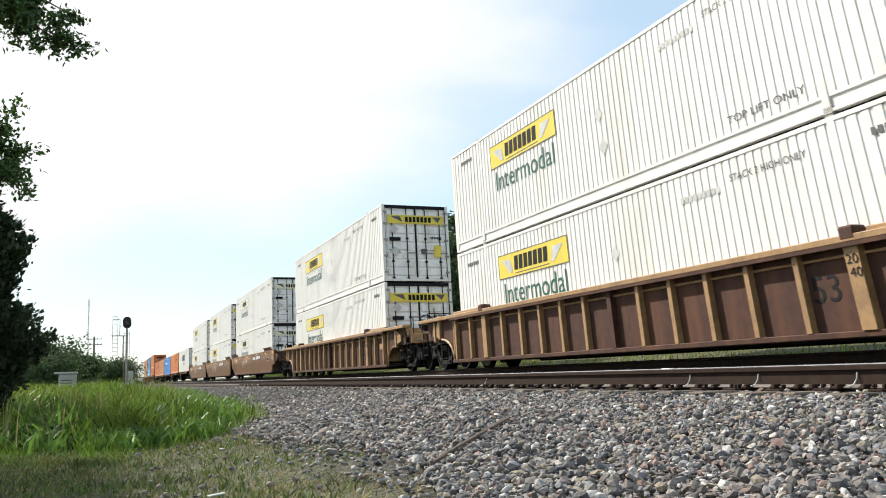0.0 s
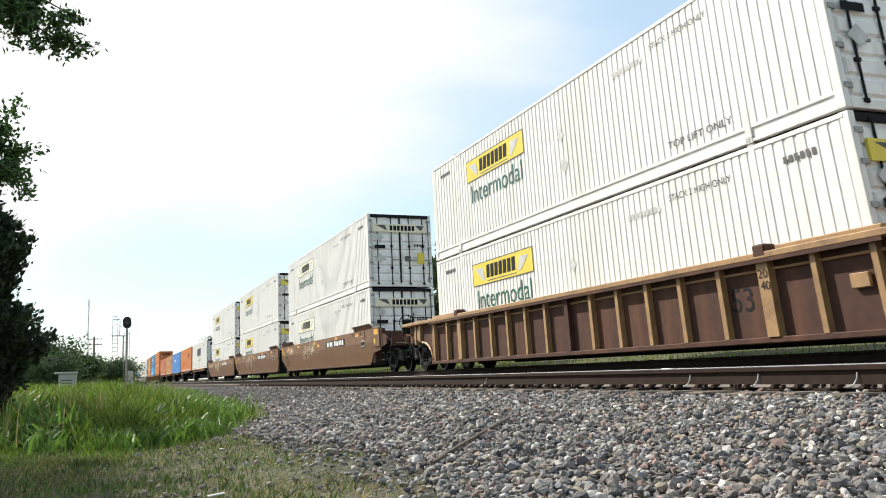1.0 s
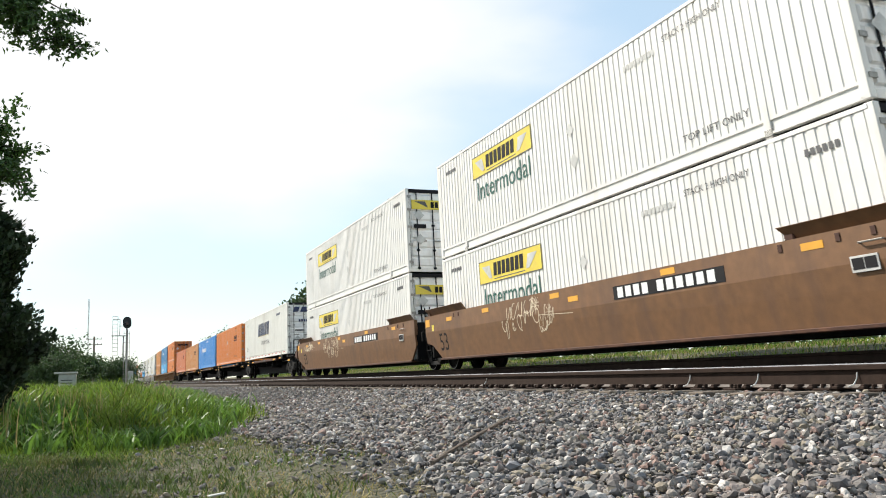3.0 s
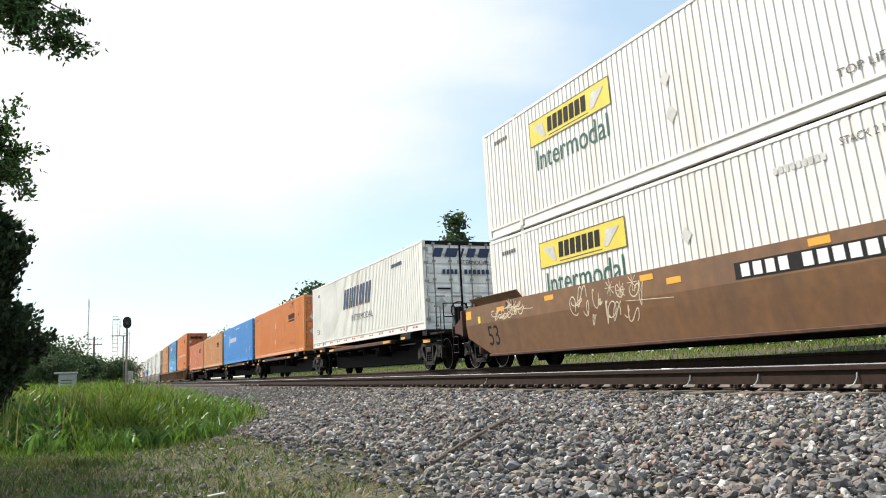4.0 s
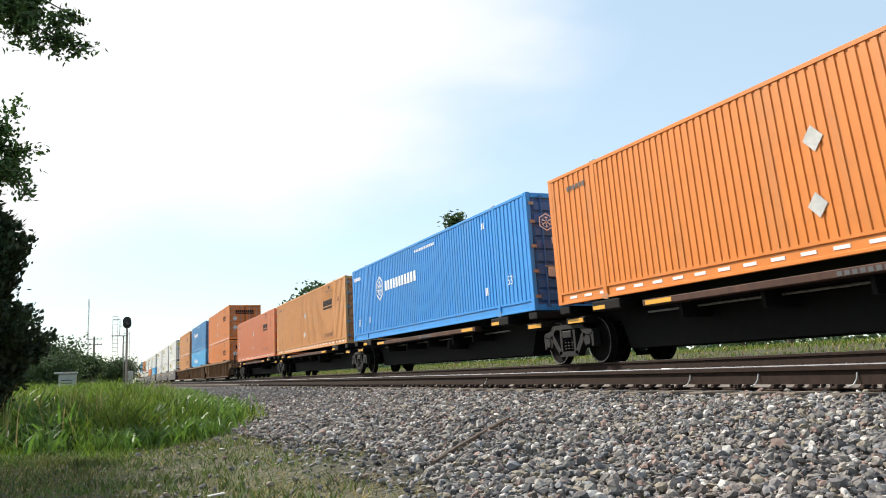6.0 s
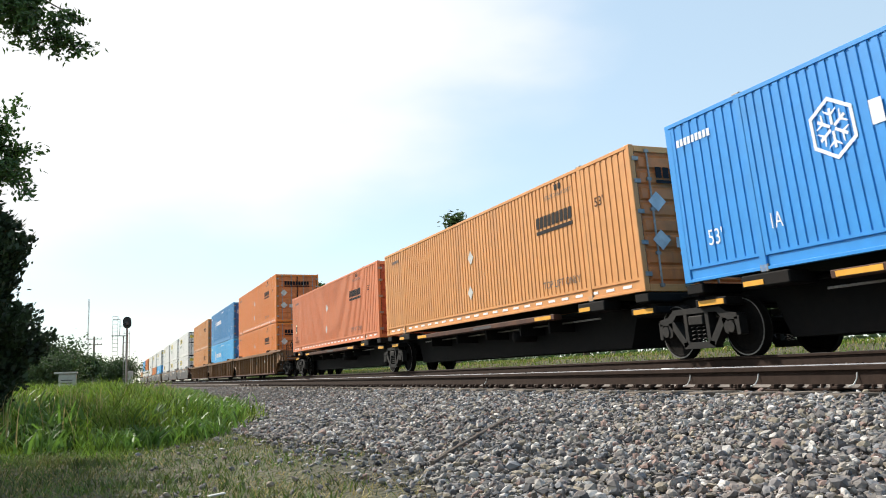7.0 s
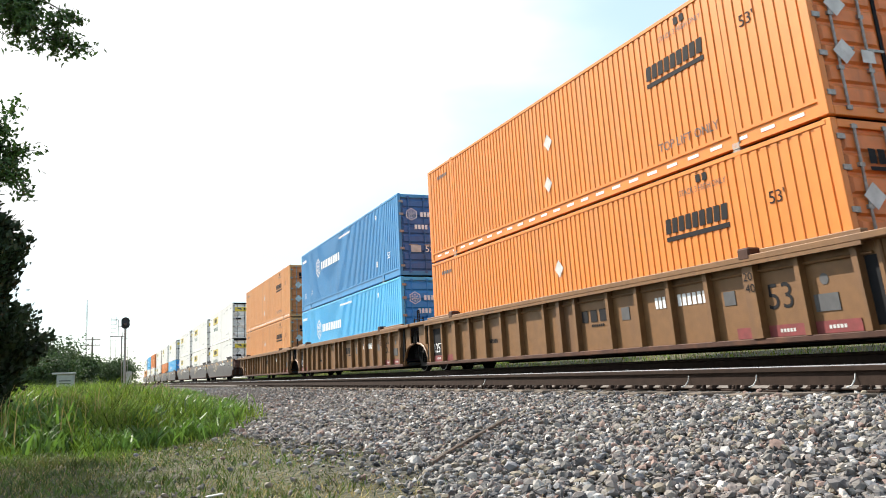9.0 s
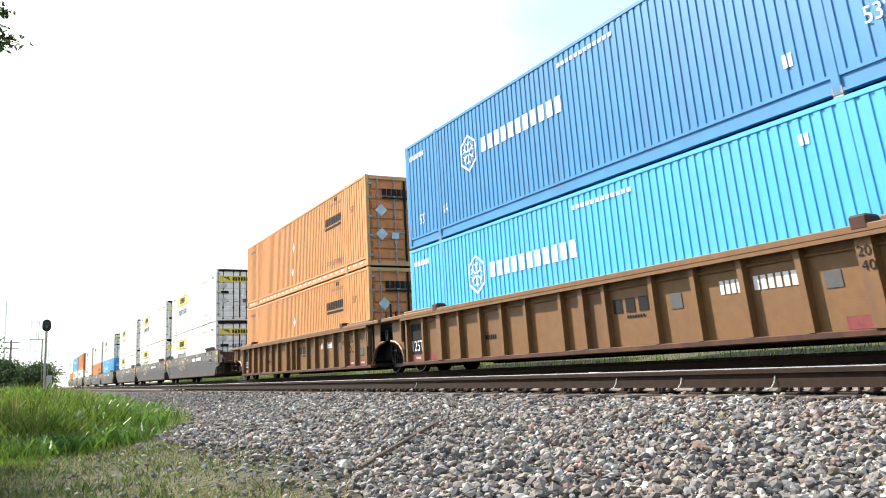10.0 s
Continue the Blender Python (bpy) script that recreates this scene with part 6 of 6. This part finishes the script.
def conifer(x, y, z, height, radius, seed):
    rng = np.random.default_rng(seed)
    t = thing("juniper_tree", "dark green dense juniper tree beside the grass", "tree", m=pose(x, y, z))
    s = Shape().tube((0, 0, -0.05), (0, 0, height * 0.92), 0.11, 0.02, 9)
    sprays = []
    for i in range(330):
        k = rng.random() ** 0.8
        h = height * (0.03 + 0.95 * k)
        rr = radius * (1 - k) ** 0.62 * rng.uniform(0.72, 1.12) * (0.85 + 0.25 * math.sin(k * 17 + seed))
        a = rng.uniform(0, 2 * math.pi)
        tip = np.array([math.cos(a) * rr, math.sin(a) * rr, h + rr * 0.28])
        root = np.array([0, 0, max(0.1, h - rr * 0.35)])
        if i % 3 == 0:
            s.tube(root, tip, 0.018, 0.004, 5)
        for q in np.linspace(0.35, 1.0, 8):
            sprays.append(root + (tip - root) * q)
    part("trunk", s, M["bark"], t, "straight trunk with thin limbs")
    sprays = np.array(sprays)
    n = len(sprays) * 26
    c = np.repeat(sprays, 26, 0) + rng.normal(size=(n, 3)) * 0.055 * radius ** 0.5
    out = c * np.array([1, 1, 0.0]); out /= np.linalg.norm(out, axis=1, keepdims=True) + 1e-6
    d = out * rng.uniform(0.2, 1.0, (n, 1)) + np.array([0, 0, 0.7]) + rng.normal(size=(n, 3)) * 0.45
    d /= np.linalg.norm(d, axis=1, keepdims=True)
    w = np.cross(d, rng.normal(size=(n, 3))); w /= np.linalg.norm(w, axis=1, keepdims=True)
    L = rng.uniform(0.05, 0.11, (n, 1)); W = L * 0.32
    v = np.stack([c - w * W * 0.6, c + d * L * 0.45 - w * W, c + d * L, c + d * L * 0.45 + w * W], 1)
    f = np.array([(0, 1, 2), (0, 2, 3)])[None] + (np.arange(n) * 4)[:, None, None]
    part("crown", bulk("crown", v.reshape(-1, 3), f.reshape(-1, 3), M["conifer"], 3), None, t, "dense dark scale foliage")


conifer(-12.6, -1.72, 0.0, 3.7, 1.14, 3)


def shade_tree():
    """A broad tree that stands outside the view and hangs its outer twigs into it."""
    rng = np.random.default_rng(21)
    small = 0.62
    t = thing("shade_tree", "leafy tree whose drooping twigs hang into view", "tree", m=pose(-9.6 * small, -4.6 * small, 0.65 * (1 - small)))
    s = Shape()
    pts = [np.array(p) for p in ((0, 0, -0.6), (0.05, 0.05, 1.5), (0.1, 0.25, 3.0), (0.1, 0.5, 4.6), (0.2, 0.6, 6.2))]
    for i in range(4):
        s.tube(pts[i], pts[i + 1], 0.24 - 0.05 * i, 0.19 - 0.05 * i, 10)
    tips = []

    def bough(start, end, sag, r, twigs, spread):
        start, end = np.array(start), np.array(end)
        q = [start + (end - start) * k + np.array([0, 0, sag * 4 * k * (1 - k)]) for k in np.linspace(0, 1, 8)]
        for i in range(7):
            s.tube(q[i], q[i + 1], r * (1 - i / 8), r * (1 - (i + 1) / 8), 6)
        for i in range(twigs):
            k = rng.uniform(0.55, 1.0)
            b = start + (end - start) * k + np.array([0, 0, sag * 4 * k * (1 - k)])
            e = b + rng.normal(size=3) * np.array([spread, spread, spread * 0.8]) + np.array([0, 0, -0.05])
            s.tube(b, e, 0.008, 0.003, 4)
            for m in np.linspace(0.3, 1.0, 4):
                tips.append(b + (e - b) * m)
    # boughs towards the open side; ends given in the tree's own space
    bough(pts[3], (0.3, 4.12, 4.10), 0.5, 0.05, 44, 0.17)
    bough(pts[3], (0.1, 3.85, 4.42), 0.6, 0.05, 50, 0.20)
    bough(pts[3], (0.0, 4.26, 4.50), 0.5, 0.04, 34, 0.15)
    bough(pts[2], (0.2, 3.76, 2.66), 0.4, 0.05, 44, 0.15)
    bough(pts[2], (0.0, 3.72, 2.98), 0.4, 0.05, 40, 0.14)
    bough(pts[2], (0.1, 3.60, 3.22), 0.4, 0.04, 26, 0.12)
    for i in range(64):
        a = rng.uniform(0, 2 * math.pi)
        if math.sin(a) > 0.6:
            continue
        q = rng.uniform(1.6, 3.4)
        e = pts[3] + np.array([math.cos(a) * q * 1.1 - 1.3, math.sin(a) * q - 0.4, rng.uniform(-1.6, 0.9)])
        # leave out boughs whose shadow would reach the gravel
        if e[1] + 0.60 * e[2] - 4.6 > 1.1:
            continue
        bough(pts[3] if i % 2 else pts[2], e, 0.3, 0.06, 22, 0.5)
    # unseen boughs added only to throw shade on the lawn at near left
    for i in range(34):
        bough(pts[2], (rng.uniform(-8.6, -0.6), rng.uniform(0.2, 2.25), rng.uniform(4.0, 4.8)), 0.3, 0.05, 26, 0.42)
    s.v = [(x * small, y * small, z * small) for x, y, z in s.v]
    part("trunk", s, M["bark"], t, "forked trunk with thin boughs")
    v, f = leaf_cloud(rng, tips, 0.058, 15, 0.068)
    v = v * small
    part("crown", bulk("crown", v, f, M["leaf"], 3), None, t, "loose crown of small leaves")


shade_tree()

broad_tree("distant leafy tree behind the freight train", -150, 35.2, 1.3, 15.6, 4.8, 51, 0.8, 480)
broad_tree("distant tall leafy tree beyond the tracks", -100, 40, 1.3, 20.3, 3.4, 52, 0.8, 240)
broad_tree("leafy green tree behind the utility pole", -54.3, 31.5, 1.3, 8.2, 2.6, 53, 0.3, 240)
broad_tree("small distant tree far along the line", -300, 36.3, 1.3, 16.5, 5.0, 54, 0.7, 160)
broad_tree("distant rounded tree behind the metal cabinet", -78, -5.2, 0.1, 3.9, 2.2, 55, 0.26, 120)
broad_tree("distant bushy tree beside the signal", -84, -2.6, 0.1, 3.2, 1.9, 56, 0.26, 120)
broad_tree("low distant bush by the line", -66, -4.0, 0.0, 2.5, 1.9, 57, 0.2, 110)
broad_tree("low distant bush by the line", -96, 0.6, 0.1, 2.9, 2.0, 59, 0.24, 100)


broad_tree("leafy tree showing between the freight cars", -39.2, 36.0, 1.3, 9.2, 1.9, 61, 0.26, 220)
broad_tree("leafy tree showing between the freight cars", -33.2, 40.0, 1.3, 10.6, 2.2, 62, 0.28, 240)
broad_tree("low leafy tree showing between the freight cars", -45.5, 38.0, 1.3, 6.4, 2.2, 63, 0.28, 200)


def far_woods():
    rng = np.random.default_rng(77)
    n = 900
    x = -rng.uniform(500, 900, n); y = rng.uniform(-180, 12, n)
    z = rng.uniform(0.5, 6.5, n)
    v, f = leaf_cloud(rng, np.stack([x, y, z], 1), 2.2, 16, 2.0)
    tagged(new("far_woods", bulk("far_woods", v, f, M["far_leaf"], 3)), "hazy line of far woods", "trees", kind="stuff")


far_woods()


def hedge():
    rng = np.random.default_rng(78)
    n = 1500
    x = 60 - 420 * rng.random(n); y = rng.uniform(52, 66, n)
    z = 1.3 + rng.uniform(0.0, 1.0, n) * (1.2 + 0.9 * np.sin(x * 0.07) ** 2)
    v, f = leaf_cloud(rng, np.stack([x, y, z], 1), 0.9, 22, 0.7)
    tagged(new("hedge", bulk("hedge", v, f, M["far_leaf"], 3)), "low uneven green scrub along the far field", "hedge", kind="stuff")


hedge()

# ================= posts, signals, cabinet =================


def signal():
    x, y = -62.0, 1.03
    t = thing("railway_signal", "black searchlight signal head on a slim mast", "railway signal", m=pose(x, y, 0))
    part("mast", Shape().tube((0, 0, 0), (0, 0, 4.35), 0.075, n=12), M["mast"], t, "slim grey mast")
    part("base", Shape().box(-0.3, 0.3, -0.3, 0.3, 0.0, 0.5, 0.04), M["aluminium"], t)
    plate = [(0.27 * math.cos(a) + 0.0, 4.72 + (0.12 if math.sin(a) > 0 else -0.12) + 0.27 * math.sin(a)) for a in np.linspace(0, 2 * math.pi, 24, endpoint=False)]
    b = Shape().prism(plate, 0.0, 0.05, "x")
    h = part("signal_head", b, M["signal_black"], t, "oval matt black backing plate")
    part("hood", Shape().tube((0.05, 0, 4.66), (0.28, 0, 4.64), 0.13, n=14).tube((-0.25, 0, 4.7), (0.0, 0, 4.7), 0.17, n=14), M["signal_black"], h, "black hooded lamp housing")
    part("signal_lens", Shape().tube((0.285, 0, 4.64), (0.29, 0, 4.64), 0.09, n=14), M["lens"], h, "unlit dark red lens")
    l = Shape()
    for yy in (-0.18, 0.18):
        l.tube((-0.25, yy, 0.3), (-0.25, yy, 4.2), 0.015, n=5)
    for i in range(13):
        l.tube((-0.25, -0.18, 0.4 + i * 0.3), (-0.25, 0.18, 0.4 + i * 0.3), 0.012, n=5)
    part("ladder", l, M["mast"], t, "narrow ladder")
    part("relay_box", Shape().box(-0.3, 0.05, 0.1, 0.45, 0.6, 1.5, 0.03), M["aluminium"], t, "small relay case")


signal()


def signal_tower():
    x, y = -96.0, 1.25
    t = thing("ladder_mast", "slim signal mast with ladder and side platform", "signal mast", m=pose(x, y, 0))
    part("mast", Shape().tube((0, 0, 0), (0, 0, 5.6), 0.06, n=8), M["mast"], t)
    l = Shape()
    for yy in (-1.05, -0.55):
        l.tube((0, yy, 0.5), (0, yy, 7.6), 0.022, n=5)
    for i in range(18):
        l.tube((0, -1.05, 0.8 + i * 0.4), (0, -0.55, 0.8 + i * 0.4), 0.02, n=5)
    part("ladder", l, M["mast"], t, "tall ladder with hoops")
    p = Shape().box(-0.3, 0.3, -1.15, 0.35, 5.55, 5.62).box(-0.3, 0.3, -1.15, 0.1, 2.9, 2.95)
    for a, b in (((0, 0.3, 5.6), (0, 0.3, 6.6)), ((0, -0.35, 5.6), (0, -0.35, 7.3)), ((0, -0.35, 6.6), (0, 0.3, 6.6)), ((0, -1.05, 7.3), (0, -0.35, 7.3))):
        p.tube(a, b, 0.035, n=6)
    part("platform", p, M["mast"], t, "small railed platform")


signal_tower()


def utility_pole(label, x, y, z, height, arm_at, arms, r=0.15, turn=0):
    t = thing("utility_pole", label, "utility pole", m=pose(x, y, z, 0, 0, turn))
    part("pole", Shape().tube((0, 0, -0.3), (0, 0, height), r, r * 0.7, 10), M["pole_wood"], t, "weathered wooden pole")
    for k in range(arms):
        a = part("crossarm", Shape().box(-1.2, 1.2, -0.06, 0.06, arm_at - k * 0.9 - 0.06, arm_at - k * 0.9 + 0.06, 0.01), M["pole_wood"], t, "wooden crossarm")
        s = Shape()
        for xx in (-1.1, -0.5, 0.5, 1.1):
            s.lathe([(0, 0.0), (0, 0.05)], 6, (xx, 0, arm_at - k * 0.9 + 0.12)).tube((xx, 0, arm_at - k * 0.9 + 0.05), (xx, 0, arm_at - k * 0.9 + 0.24), 0.045, 0.03, 8)
        part("insulator", s, M["grey_mark"], a, "small insulators")
    return t


def wire(name, p, q, sag, label):
    p, q = np.array(p, float), np.array(q, float)
    pts = [p + (q - p) * k - np.array([0, 0, sag * 4 * k * (1 - k)]) for k in np.linspace(0, 1, 14)]
    thing(name, label, "wire", shape=Shape().path([tuple(a) for a in pts], 0.018, 4), mat=M["dark_gap"])


POLE = utility_pole("weathered wooden utility pole beyond the tracks", -48.3, 30.0, 1.3, 9.75, 9.1, 0, r=0.16)


def pole_gear():
    s = Shape()
    for zz in (9.0, 8.2, 7.6):
        s.tube((-0.15, -0.1, zz), (-0.75, -0.3, zz + 0.1), 0.03, n=6).box(-0.85, -0.65, -0.38, -0.22, zz - 0.12, zz + 0.22, 0.02)
    part("bracket", s, M["steel"], POLE, "bracketed insulators")
    part("transformer", Shape().tube((-0.42, 0, 6.5), (-0.42, 0, 7.25), 0.22, n=14), M["aluminium"], POLE, "small pole transformer")


pole_gear()
wire("overhead_wire", (-48.3, 30, 8.6), (-8, 33, 6.2), 0.9, "thin dark overhead wire")
wire("overhead_wire", (-48.3, 30, 8.2), (-8, 33, 5.8), 0.9, "thin dark overhead wire")
utility_pole("distant wooden pole with two crossarms", -150, -2.4, 0.1, 8.2, 7.8, 2, r=0.2, turn=90)


def radio_mast():
    t = thing("radio_mast", "very distant slender lattice radio mast", "radio mast", m=pose(-600, -13.3, 0.1))
    s = Shape()
    for a in range(3):
        q = a * 2.0944
        s.tube((0.5 * math.cos(q), 0.5 * math.sin(q), 0), (0.35 * math.cos(q), 0.35 * math.sin(q), 55), 0.11, n=4)
    for i in range(27):
        s.tube((0.45, 0, i * 2), (-0.25, 0.4, i * 2 + 2), 0.07, n=4).tube((-0.25, 0.4, i * 2), (-0.25, -0.4, i * 2 + 2), 0.07, n=4)
    part("lattice", s, M["mast"], t, "grey lattice")


radio_mast()


def cabinet():
    t = thing("equipment_cabinet", "grey metal trackside equipment cabinet with a flat lid", "cabinet", m=pose(-45, -1.82, 0.0))
    part("body", Shape().box(-0.35, 0.35, -0.4, 0.36, 0.0, 1.2, 0.02), M["aluminium"], t)
    part("lid", Shape().box(-0.42, 0.42, -0.6, 0.42, 1.2, 1.29, 0.02), M["aluminium"], t, "overhanging flat lid")
    part("louvre", Shape().box(0.35, 0.36, -0.3, 0.2, 0.75, 0.8).box(0.35, 0.36, -0.3, 0.2, 0.88, 0.93), M["grey_mark"], t, "ventilation slots")


cabinet()


def small_debris():
    # a bleached stick across the stones and a scrap of white plastic between the tracks
    s = Shape().path([(0, 0, 0.05), (-0.4, 0.26, 0.07), (-0.78, 0.55, 0.10), (-1.2, 0.86, 0.13), (-1.68, 1.26, 0.18)], 0.013, 6)
    thing("stick", "thin dark stick lying across the stones", "stick", m=pose(-4.69, 1.70, 0.11), shape=s, mat=M["bark"])
    b = Shape().box(-0.14, 0.14, -0.06, 0.06, 0.0, 0.17, 0.03)
    thing("plastic_scrap", "crumpled white plastic scrap between the tracks", "litter", m=pose(-11.37, 8.0, float(ground_height(0, 8.0))), shape=b, mat=M["white_mark"])


small_debris()
thing("paper_scrap", "flat weathered white scrap lying in the grass", "litter", m=pose(-5.0, 0.56, 0.035, 3, 2, 24),
      shape=Shape().box(-0.015, 0.015, -0.05, 0.05, 0.0, 0.008, 0.002), mat=M["pale_mark"])

# ================= what moves =================
# metres gone by the train since the start
GONE = [(0.0, 0.0), (0.4, 8.0), (0.5, 9.05), (0.6, 12.2), (0.8, 17.2), (1.0, 21.6), (1.5, 31.95), (2.0, 43.1), (2.5, 53.6), (3.0, 65.0), (3.5, 76.5), (4.0, 87.8), (4.5, 98.1), (5.0, 109.4), (5.5, 119.75),
        (6.0, 130.9), (6.5, 141.9), (7.0, 152.78), (7.5, 163.2), (8.0, 174.5), (8.5, 185.8), (9.0, 196.1), (9.5, 207.4), (10.0, 218.8)]


def motions():
    for ob, x, z in TRAIN:
        walk(ob, [(t, pose(x + d, TRACK_TRAIN, RAIL_TRAIN + z)) for t, d in GONE])
    # wheels roll at the train's mean speed
    turn = math.degrees(21.88 / WHEEL_R / FPS)
    for w, k in WHEELSETS:
        walk(w, [(i / FPS, Matrix.Translation((k, 0, WHEEL_R)) @ Matrix.Rotation(radians(turn * i), 4, "Y")) for i in range(301)])


motions()
